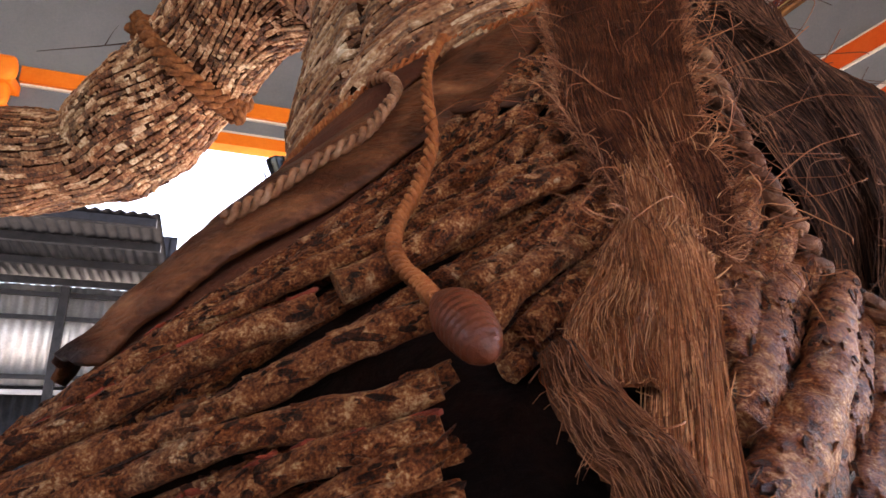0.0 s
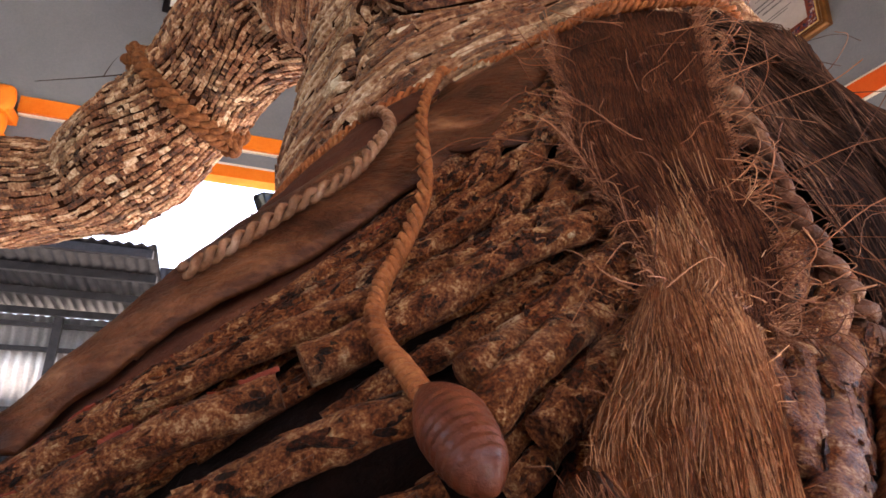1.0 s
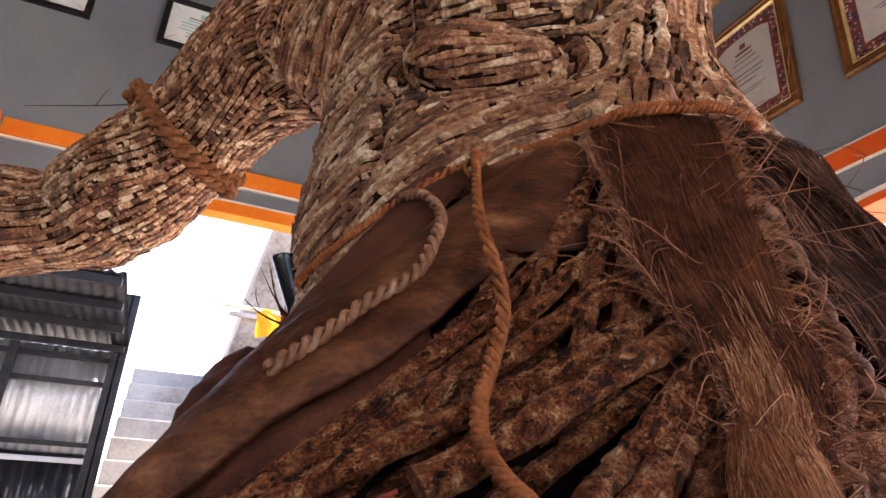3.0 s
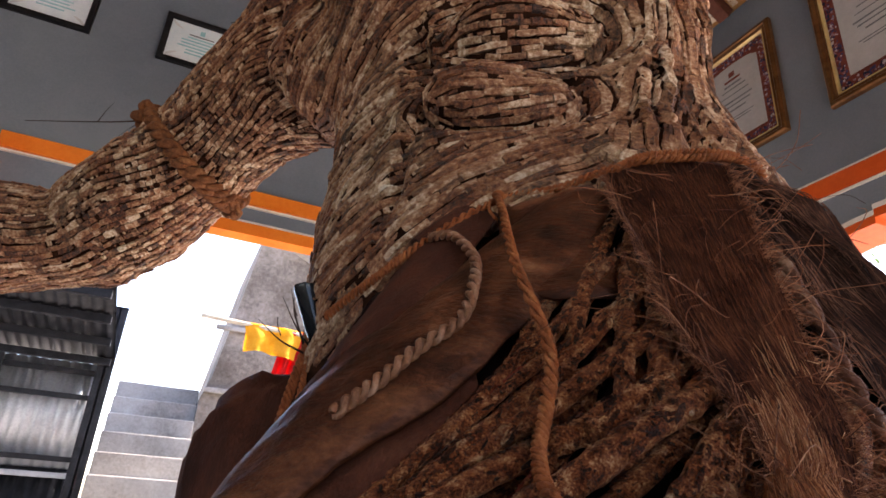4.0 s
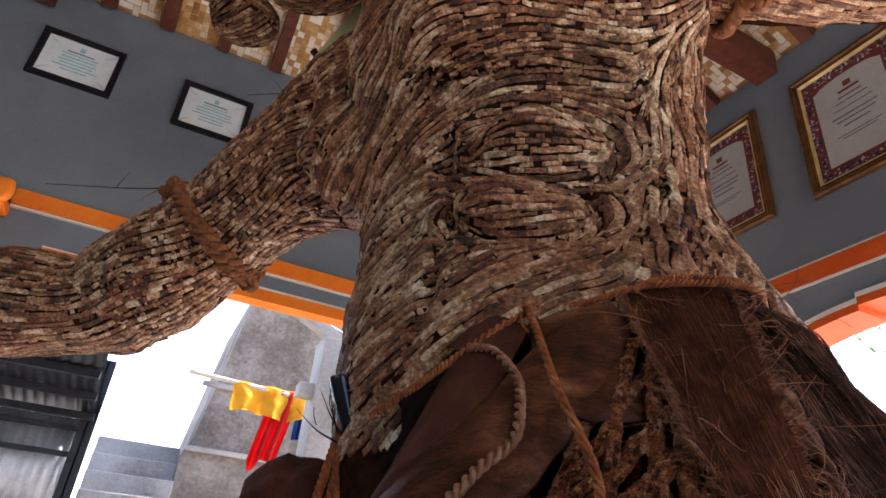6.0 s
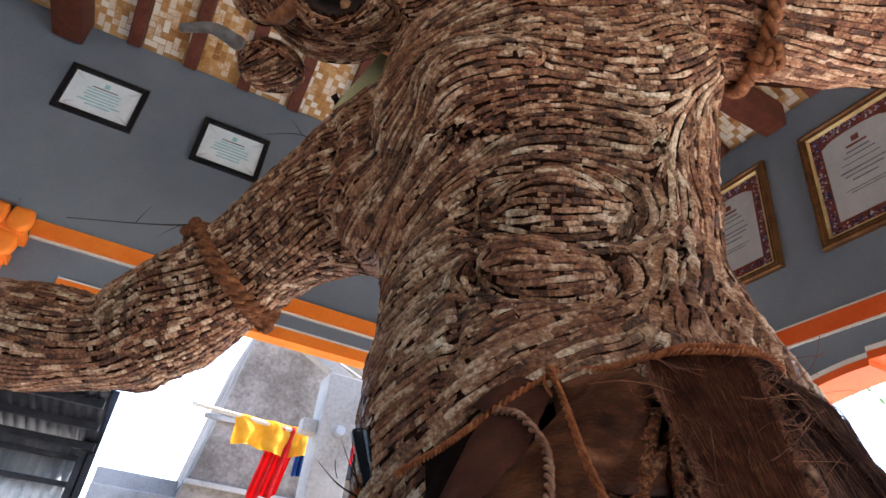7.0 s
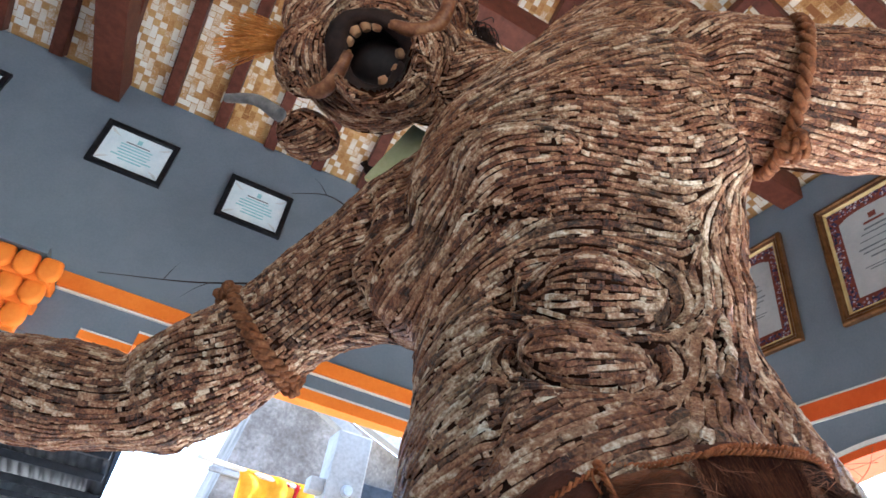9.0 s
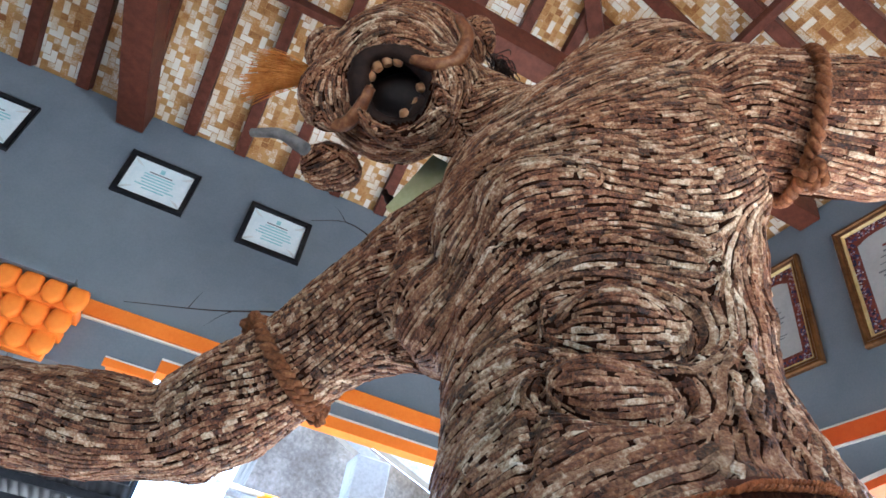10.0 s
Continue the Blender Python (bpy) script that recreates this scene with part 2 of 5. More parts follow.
# the east opening's head steps and then falls in a shallow curve
bm = bmesh.new()
bm2 = bmesh.new()
HEAD_LINE = [(-0.95, 2.615), (1.40, 2.615), (1.402, 2.590)] + [(1.44 + 0.5 * k / 12, 2.588 - 0.10 * (k / 12) ** 1.5) for k in range(13)]
for target, drop, top, face, back in ((bm, 0.045, -0.010, EX - 0.014, EX + T + 0.02), (bm2, 0.0, 0.011, EX - 0.016, EX - 0.001)):
    rings = [[target.verts.new((x, y, z + h)) for x, h in ((face, -drop if drop else -0.008), (face, top), (back, top), (back, -drop if drop else -0.008))] for y, z in HEAD_LINE]
    for a, b in zip(rings, rings[1:]):
        for k in range(4):
            target.faces.new((a[k], a[(k + 1) % 4], b[(k + 1) % 4], b[k]))
    target.faces.new(rings[0][::-1])
    target.faces.new(rings[-1])
    bmesh.ops.recalc_face_normals(target, faces=target.faces[:])
tagged(mesh_object("trim_east_opening", bm, M_SHADED_ORANGE), "orange curved edge of the opening, shade put into its redder colour", "trim", kind="structure")
tagged(mesh_object("trim_east_line", bm2, M_EDGE), "white painted line along the opening's edge", "trim", kind="structure")
slab_object("trim_edges", [((-0.80, NY - 0.018, 2.735), (EX - 0.04, NY - 0.001, 2.744)), ((-0.80, NY - 0.018, 2.821), (EX - 0.04, NY - 0.001, 2.827)), ((-0.39, NY - 0.012, 2.653), (1.8, NY - 0.001, 2.664)), ((-0.62, NY - 0.012, 2.584), (-0.392, NY - 0.001, 2.592)),
                           ((EX - 0.012, SY, 2.732), (EX - 0.001, NY - 0.04, 2.741)), ((EX - 0.012, SY, 2.827), (EX - 0.001, NY - 0.04, 2.836))], M_EDGE, "pale painted lines beside the orange bands", "trim")

# roof: four slopes of woven bamboo on red-brown rafters
SLOPE = 0.62
apex_in = min(NY - SY, EX - WX) / 2


def roof_z(d):
    return WALL_TOP + 0.03 + SLOPE * d


def weave(bm, origin, along, inward, length, depth, cell, hip0, hip1):
    """Twill-woven strips on one slope, raised from a plain backing."""
    up = Vector((0, 0, 1))
    rise = (inward + up * SLOPE).normalized()
    normal = along.cross(rise).normalized()
    if normal.z > 0:
        normal = -normal
    depth_s = depth * math.sqrt(1 + SLOPE ** 2)
    k = 1 / math.sqrt(1 + SLOPE ** 2)

    def quad(u0, u1, v0, v1, h, mat):
        co = []
        for u, v in ((u0, v0), (u1, v0), (u1, v1), (u0, v1)):
            u = min(max(u, hip0 * v * k), length - hip1 * v * k)
            co.append(bm.verts.new(origin + along * u + rise * v + normal * h))
        try:
            f = bm.faces.new(co)
            f.material_index = mat
        except ValueError:
            pass

    quad(-0.2, length + 0.2, -0.2, depth_s, 0.0, 1)
    rows, cols = int(depth_s / cell), int(length / cell)
    for j in range(rows):
        for i in range(cols):
            flip = (i // 9) % 2
            ph = (i + j) % 4 if flip else (i - j) % 4
            u, v = i * cell, j * cell
            if u < hip0 * v * k or u > length - hip1 * v * k - cell:
                continue
            if ph == 0:
                quad(u, u + cell * 1.95, v + 0.002, v + cell - 0.002, 0.003, 0)
            elif ph == 2:
                quad(u + 0.002, u + cell - 0.002, v - cell * 0.95, v + cell * 0.95, 0.0045, 0)


def roof_slope(name, origin, along, inward, length, depth, cell):
    bm = bmesh.new()
    weave(bm, Vector(origin), Vector(along), Vector(inward), length, depth, cell, 1, 1)
    ob = mesh_object(name, bm, [M_BAMBOO, M_BAMBOO_DARK])
    return tagged(ob, "woven bamboo matting under the roof, pale and tan", "ceiling", kind="structure")


roof_slope("ceiling_north", (WX, NY, WALL_TOP + 0.03), (1, 0, 0), (0, -1, 0), EX - WX, apex_in, 0.036)
roof_slope("ceiling_east", (EX, SY, WALL_TOP + 0.03), (0, 1, 0), (-1, 0, 0), NY - SY, apex_in, 0.036)
roof_slope("ceiling_south", (EX, SY, WALL_TOP + 0.03), (-1, 0, 0), (0, 1, 0), EX - WX, apex_in, 0.08)
roof_slope("ceiling_west", (WX, NY, WALL_TOP + 0.03), (0, -1, 0), (1, 0, 0), NY - SY, apex_in, 0.08)


def bar(bm, a, b, w, h, bevel=0.006):
    """A timber of w by h from a to b, upright in section."""
    a, b = Vector(a), Vector(b)
    y = (b - a).normalized()
    x = y.cross(Vector((0, 0, 1))).normalized()
    z = x.cross(y)
    m = Matrix((x, y, z)).transposed().to_4x4()
    m.translation = a
    box(bm, (-w / 2, 0, -h / 2), (w / 2, (b - a).length, h / 2), bevel, m)


def timber(name, a, b, w, h, label, group):
    bm = bmesh.new()
    bar(bm, (0, 0, 0), Vector(b) - Vector(a), w, h)
    ob = mesh_object(name, bm, M_RAFTER)
    ob.location = a
    return tagged(ob, label, "rafter", group, "structure")


for k in range(19):
    x = WX + 0.26 + k * 0.305
    d = min(x - WX, EX - x, apex_in)
    if d > 0.2:
        timber("rafter", (x, NY - 0.01, roof_z(0.01) - 0.045), (x, NY - d, roof_z(d) - 0.045), 0.070, 0.08, "red-brown stained roof rafter", "rafters")
for k in range(19):
    y = SY + 0.24 + k * 0.305
    d = min(y - SY, NY - y, apex_in)
    if d > 0.2:
        timber("rafter", (EX - 0.01, y, roof_z(0.01) - 0.045), (EX - d, y, roof_z(d) - 0.045), 0.070, 0.08, "red-brown stained roof rafter", "rafters")
for d in (0.85, 1.7):
    timber("purlin", (WX + d, NY - d, roof_z(d) - 0.11), (EX - d, NY - d, roof_z(d) - 0.11), 0.05, 0.06, "red-brown stained roof purlin", "purlins")
    timber("purlin", (EX - d, SY + d, roof_z(d) - 0.11), (EX - d, NY - d, roof_z(d) - 0.11), 0.05, 0.06, "red-brown stained roof purlin", "purlins")
timber("hip_rafter", (EX - 0.02, NY - 0.02, roof_z(0.0) - 0.07), (EX - apex_in, NY - apex_in, roof_z(apex_in) - 0.07), 0.09, 0.13, "red-brown stained hip rafter", "rafters")
timber("tie_beam", (-1.09, NY - 0.02, WALL_TOP - 0.08), (-1.09, SY, WALL_TOP - 0.08), 0.15, 0.17, "dark red-brown roof beam with a pale painted end", "beams")
timber("tie_beam", (EX - 0.02, 1.56, WALL_TOP - 0.02), (WX, 1.56, WALL_TOP + 0.24), 0.13, 0.16, "dark red-brown roof beam", "beams")

# ---- statue ----
from mathutils.bvhtree import BVHTree

def ellipse_tube(bm, slices, sides=40, turn=0.0):
    """A body of level ellipses: (z, across, depth, half width, half depth)."""
    rings = []
    for z, cr, cf, hw, hd in slices:
        ring = []
        for k in range(sides):
            a = 2 * math.pi * k / sides
            x, y = hw * math.cos(a), hd * math.sin(a)
            ring.append(bm.verts.new(W(cr + x * math.cos(turn) - y * math.sin(turn), cf + x * math.sin(turn) + y * math.cos(turn), z)))
        rings.append(ring)
    for a, b in zip(rings, rings[1:]):
        for k in range(sides):
            bm.faces.new((a[k], a[(k + 1) % sides], b[(k + 1) % sides], b[k]))
    bm.faces.new(rings[0][::-1])
    bm.faces.new(rings[-1])


def limb(bm, pts, n=24, sides=24):
    """A tube through (across, depth, height, radius)."""
    line = spline([W(*p[:3]) for p in pts], n)
    rad = [p[3] for p in pts]

    def radius(u):
        x = u * (len(rad) - 1)
        i = min(int(x), len(rad) - 2)
        s = x - i
        s = s * s * (3 - 2 * s)
        return rad[i] * (1 - s) + rad[i + 1] * s
    sweep(bm, line, radius, sides)


def blob(bm, at, size, rot=(0, 0, 0)):
    m = Matrix.Translation(W(*at)) @ Euler((0, 0, -0.411)).to_matrix().to_4x4() @ Euler([radians(a) for a in rot]).to_matrix().to_4x4() @ Matrix.Diagonal((*size, 1))
    bmesh.ops.create_icosphere(bm, subdivisions=4, radius=1.0, matrix=m)


body = bmesh.new()
ellipse_tube(body, [(0.95, 0.20, 1.05, 0.26, 0.22), (1.30, 0.20, 1.02, 0.33, 0.29), (1.70, 0.225, 1.01, 0.388, 0.31), (1.95, 0.20, 1.10, 0.368, 0.285), (2.10, 0.17, 1.14, 0.36, 0.27),
                    (2.30, 0.15, 1.13, 0.385, 0.27), (2.45, 0.13, 1.10, 0.41, 0.29), (2.65, 0.14, 1.09, 0.41, 0.29), (2.85, 0.20, 1.10, 0.36, 0.27),
                    (3.05, 0.25, 1.13, 0.30, 0.23), (3.28, 0.32, 1.14, 0.26, 0.19), (3.46, 0.35, 1.15, 0.15, 0.11)], turn=-0.18)
limb(body, [(0.02, 1.18, 2.62, 0.20), (-0.22, 1.30, 2.52, 0.195), (-0.42, 1.43, 2.41, 0.165), (-0.64, 1.57, 2.24, 0.155), (-0.80, 1.61, 2.10, 0.168), (-0.90, 1.62, 2.02, 0.150), (-0.97, 1.62, 1.97, 0.05)])
limb(body, [(-0.80, 1.62, 2.01, 0.12), (-0.95, 1.62, 1.995, 0.122), (-1.15, 1.62, 1.99, 0.146),
            (-1.5, 1.60, 1.985, 0.138), (-1.9, 1.56, 2.00, 0.115), (-2.15, 1.52, 2.03, 0.09)])
limb(body, [(0.30, 1.12, 3.02, 0.24), (0.50, 1.05, 2.97, 0.215), (0.75, 0.99, 2.915, 0.195), (1.10, 0.96, 2.90, 0.175), (1.5, 0.96, 2.93, 0.15), (1.9, 0.98, 3.0, 0.12)])
limb(body, [(0.02, 1.16, 2.12, 0.19), (-0.12, 1.22, 2.27, 0.17), (-0.32, 1.36, 2.34, 0.155), (-0.52, 1.49, 2.30, 0.14)])
limb(body, [(0.08, 1.20, 2.9, 0.17), (-0.15, 1.22, 3.02, 0.15), (-0.38, 1.23, 3.12, 0.17)])
limb(body, [(-0.02, 1.05, 1.2, 0.2), (-0.12, 0.95, 0.75, 0.16), (-0.10, 1.1, 0.16, 0.12)])
limb(body, [(0.42, 1.05, 1.2, 0.2), (0.5, 1.0, 0.75, 0.16), (0.46, 1.1, 0.16, 0.12)])
blob(body, (0.02, 0.96, 2.42), (0.20, 0.165, 0.12))
blob(body, (0.34, 0.98, 2.55), (0.19, 0.17, 0.14))
blob(body, (0.14, 0.95, 2.10), (0.13, 0.12, 0.075))
blob(body, (0.16, 0.97, 2.25), (0.15, 0.11, 0.06))
blob(body, (0.10, 0.93, 1.92), (0.16, 0.12, 0.10))
blob(body, (-0.51, 1.24, 3.16), (0.25, 0.27, 0.25))
blob(body, (-0.33, 1.14, 3.06), (0.12, 0.13, 0.16))
blob(body, (-0.42, 1.12, 2.90), (0.15, 0.13, 0.10))
blob(body, (-0.68, 1.16, 3.00), (0.10, 0.11, 0.15))
blob(body, (-0.74, 1.16, 3.20), (0.08, 0.09, 0.09))
blob(body, (-0.47, 1.14, 3.34), (0.20, 0.12, 0.09))
blob(body, (-0.66, 1.34, 2.84), (0.10, 0.10, 0.06))
blob(body, (-0.26, 1.16, 3.38), (0.07, 0.08, 0.10))
blob(body, (0.06, 0.815, 2.405), (0.03, 0.03, 0.026))
base = mesh_object("stone_body", body, M_GAP_SHADE)
mod = base.modifiers.new("remesh", "REMESH")
mod.mode, mod.voxel_size, mod.use_smooth_shade = "VOXEL", 0.010, True
mod = base.modifiers.new("smooth", "SMOOTH")
mod.factor, mod.iterations = 0.6, 9
dg = bpy.context.evaluated_depsgraph_get()
core = bpy.data.meshes.new_from_object(base.evaluated_get(dg))
base.modifiers.clear()
base.data = core
base.name = "statue"
tagged(base, "giant statue clad in brown bark chips, one arm stretched out", "statue")

# carve the open mouth into the head and lay the bark over the body
HEAD, MOUTH_WAY = W(-0.51, 1.24, 3.16), (R_AXIS * 0.165 - F_AXIS * 0.61 - Vector((0, 0, 0.77))).normalized()
MOUTH_R = 0.115
for v in core.vertices:
    d = v.co - HEAD
    along = d.dot(MOUTH_WAY)
    off = (d - MOUTH_WAY * along).length
    if along > 0.02 and off < MOUTH_R * 1.15:
        k = min(1.0, max(0.0, (MOUTH_R * 1.15 - off) / (MOUTH_R * 0.45)))
        v.co -= MOUTH_WAY * (0.17 * k * k * (3 - 2 * k))
MUSCLES = [((0.138, 2.100), 0.138, 0.085, 0.024), ((0.113, 1.930), 0.112, 0.060, 0.036)]
ARCH = spline([Vector(p) for p in ((-0.10, 2.30, 0), (0.016, 2.262, 0), (0.158, 2.278, 0), (0.27, 2.290, 0), (0.335, 2.25, 0), (0.37, 2.17, 0), (0.350, 2.07, 0), (0.33, 1.96, 0), (0.315, 1.86, 0))], 60)
ARMPIT = spline([W(-0.40, 1.17, 2.50), W(-0.38, 1.19, 2.434), W(-0.413, 1.233, 2.311), W(-0.35, 1.257, 2.216), W(-0.282, 1.297, 2.169), W(-0.25, 1.33, 2.12)], 40)
BELLY_SEAM = spline([Vector((0.0, 2.0, 0)), Vector((-0.006, 1.91, 0)), Vector((-0.02, 1.80, 0)), Vector((-0.04, 1.70, 0))], 20)
normals = [v.normal.copy() for v in core.vertices]
for v, nrm_ in zip(core.vertices, normals):
    r_, f_, z_ = v.co.dot(R_AXIS), v.co.dot(F_AXIS), v.co.z
    push = 0.006 * noise.noise(v.co * 14.0)
    if f_ < 1.05 and 1.65 < z_ < 2.6 and r_ < 0.5:
        for (c_r, c_z), a, b, high in MUSCLES:
            q = math.hypot((r_ - c_r) / a, (z_ - c_z) / b)
            push += high * max(0.0, 1 - q ** 3) - 0.020 * math.exp(-((q - 1.10) / 0.11) ** 2)
        d = min((Vector((r_, z_, 0)) - p).length for p in ARCH)
        push += 0.016 * math.exp(-((d - 0.016) / 0.016) ** 2) - 0.016 * math.exp(-(d / 0.008) ** 2)
        d = min((Vector((r_, z_, 0)) - p).length for p in BELLY_SEAM)
        push -= 0.016 * math.exp(-(d / 0.010) ** 2)
        push += 0.022 * math.exp(-((r_ - 0.004 + 0.12 * (z_ - 2.11)) / 0.012) ** 2) * math.exp(-((z_ - 2.11) / 0.055) ** 4)
        push -= 0.014 * math.exp(-((r_ + 0.024) / 0.010) ** 2) * math.exp(-((z_ - 2.10) / 0.06) ** 4)
        push += 0.014 * noise.noise(v.co * 7.0)
    if r_ < -0.15:
        d = min((v.co - p).length for p in ARMPIT)
        push -= 0.030 * math.exp(-(d / 0.022) ** 2)
    if r_ > 0.30 and 1.6 < z_ < 2.35 and f_ < 1.15:
        push += 0.006 * math.sin(math.atan2(f_ - 1.1, r_ - 0.15) * 34 + 3 * noise.noise(v.co * 3)) * min(1.0, (r_ - 0.30) / 0.06)
    v.co += nrm_ * push
core.update()
tree = BVHTree.FromPolygons([v.co.copy() for v in core.vertices], [tuple(p.vertices) for p in core.polygons])

# (across, depth, height), way of the strips, reach, length factor, width factor
FLOW_CHEST = [((0.10, 0.80, 2.40), (1, 0, 0.02), 0.14, 1.0, 1.0), ((0.30, 0.85, 2.50), (1, 0, 0.45), 0.14, 1.0, 1.0),
              ((0.45, 0.95, 2.65), (0.6, 0, 0.9), 0.12, 0.9, 1.0), ((0.20, 0.95, 2.85), (1, 0.1, 0.75), 0.18, 2.2, 0.75),
              ((-0.10, 0.95, 2.55), (1, -0.5, 0.45), 0.14, 1.6, 0.8), ((-0.15, 1.0, 2.30), (0.9, -0.7, 0.75), 0.16, 2.6, 0.85),
              ((-0.12, 1.0, 2.05), (0.85, -0.6, 0.70), 0.14, 1.0, 1.0)]
FLOW_BELLY = [((0.12, 0.83, 2.10), (1, 0, 0.08), 0.09, 0.8, 1.0), ((-0.06, 0.93, 1.95), (0.9, -0.2, 0.4), 0.10, 0.9, 0.95),
              ((0.12, 0.81, 1.93), (1, 0, 0.03), 0.07, 1.4, 0.95), ((0.10, 0.80, 1.80), (0.9, -0.1, 0.50), 0.08, 1.6, 1.1),
              ((0.36, 0.84, 1.93), (0.1, 0, 1), 0.10, 4.0, 1.7), ((0.48, 0.95, 2.0), (-0.1, 0, 1), 0.14, 5.0, 2.0),
              ((0.46, 0.95, 2.30), (-0.15, 0, 1), 0.12, 2.4, 1.4), ((0.24, 0.83, 2.28), (1, 0, -0.1), 0.07, 1.4, 1.1)]
FLOW_ARMS = [((-0.30, 1.25, 2.50), (-1, 0.4, -0.45), 0.15, 1.3, 0.9), ((-0.52, 1.45, 2.32), (-0.8, 0.5, -0.6), 0.12, 0.55, 1.15),
             ((-0.80, 1.5, 2.10), (-0.9, 0.1, -0.7), 0.12, 0.5, 1.3), ((-1.30, 1.5, 1.97), (-1, 0, 0), 0.25, 1.7, 1.1),
             ((0.60, 1.0, 2.85), (0.8, 0, -0.6), 0.10, 1.2, 1.1), ((1.0, 0.95, 2.86), (1, 0, 0), 0.22, 1.8, 1.2)]
FLOW = [(W(*p), R_AXIS * d[0] + F_AXIS * d[1] + Vector((0, 0, d[2])), s, ln, wd) for p, d, s, ln, wd in FLOW_CHEST + FLOW_BELLY + FLOW_ARMS]
# ovals of muscle: centre, half width, half height
OVALS = [((0.113, 0.80, 1.930), 0.112, 0.060), ((0.138, 0.83, 2.100), 0.138, 0.085), ((0.067, 0.80, 2.406), 0.02, 0.02)]
OVALS = [(W(*c), a, b) for c, a, b in OVALS]


def flow(p, n):
    """Way, length and width of the bark strips at a place of the body."""
    d = p - HEAD
    if d.length < 0.36 and p.z > 2.7:
        t = d.cross(MOUTH_WAY)
        way, ln, wd = (t if t.length > 1e-4 else n.orthogonal()), 1.6, 0.9
    else:
        way, ln, wd, total = Vector(), 0.0, 0.0, 1e-9
        for q, w, s, l, b in FLOW:
            k = math.exp(-((p - q).length / s) ** 2) + 1e-7 / (0.01 + (p - q).length_squared)
            way, ln, wd, total = way + w.normalized() * k, ln + l * k, wd + b * k, total + k
        ln, wd = ln / total, wd / total
        for c, a, b in OVALS:
            e = p - c
            x, y = e.dot(R_AXIS) / a, e.z / b
            q = math.hypot(x, y)
            if 0.85 < q < 1.7 and abs(e.dot(F_AXIS)) < 0.1:
                t = R_AXIS * (-y * a) + Vector((0, 0, x * b))
                k = 1 - abs(q - 1.25) / 0.45
                way = way.normalized() * (1 - k) * 0.6 + (t if t.dot(way) > 0 else -t).normalized() * max(0, k)
                ln *= 1.4
    turn = 0.40 * noise.noise(p * 5.0)
    way = way - n * way.dot(n)
    way = way.normalized() if way.length > 1e-6 else n.orthogonal().normalized()
    return (way + n.cross(way) * turn).normalized(), ln, wd


chip_v, chip_f = [], []


def ribbon(stations, half_w, thick, lift):
    """A strip of bark with a low-domed section that follows the body, ragged along its edges."""
    b, k = len(chip_v), len(stations)
    for i, (p, t, n) in enumerate(stations):
        side_ = n.cross(t)
        w = half_w * (random.uniform(0.86, 1.12) if 0 < i < k - 1 else random.uniform(0.70, 1.02))
        h = thick + lift * (2 * i / (k - 1) - 1) + random.uniform(-0.0005, 0.0005)
        slip = half_w * random.uniform(-0.10, 0.10)
        ahead = t * random.uniform(-0.002, 0.002) if i in (0, k - 1) else Vector()
        for x, up in ((-1.0, -0.004), (-0.72, h), (0.62, h + random.uniform(-0.0007, 0.0007)), (1.0, -0.004)):
            chip_v.append(p + side_ * (x * w + slip) + n * up + ahead * (1 if abs(x) < 1 else -1))
    for i in range(k - 1):
        a = b + 4 * i
        chip_f.extend((a + q, a + 4 + q, a + 5 + q, a + 1 + q) for q in range(3))
    chip_f.append((b, b + 1, b + 2, b + 3))
    e = b + 4 * (k - 1)
    chip_f.append((e + 3, e + 2, e + 1, e))


rng = random.Random(4)
CELL = 0.02
taken = {}


def free(p, way, gap, reach):
    """Whether no other strip runs through this place."""
    k = (int(p.x // CELL), int(p.y // CELL), int(p.z // CELL))
    for i in (-1, 0, 1):
        for j in (-1, 0, 1):
            for m in (-1, 0, 1):
                for q, gq in taken.get((k[0] + i, k[1] + j, k[2] + m), ()):
                    e = p - q
                    a = e.dot(way)
                    if abs(a) < reach and (e - way * a).length < (gap + gq) * 0.5:
                        return False
    return True


def take(p, gap):
    taken.setdefault((int(p.x // CELL), int(p.y // CELL), int(p.z // CELL)), []).append((p, gap))


def clad(p):
    """Only the side of the body that is turned to the hall is clad finely."""
    return p.z > 1.55


seeds = [p.center.copy() for p in core.polygons if p.center.z > 1.55 and p.normal.dot(F_AXIS) < 0.45]
rng.shuffle(seeds)
WIDTH = 0.0104


def in_mouth(p):
    a = (p - HEAD).dot(MOUTH_WAY)
    return p.z > 2.7 and a > -0.2 and ((p - HEAD) - MOUTH_WAY * a).length < MOUTH_R * 0.98 and (p - HEAD).length < 0.36


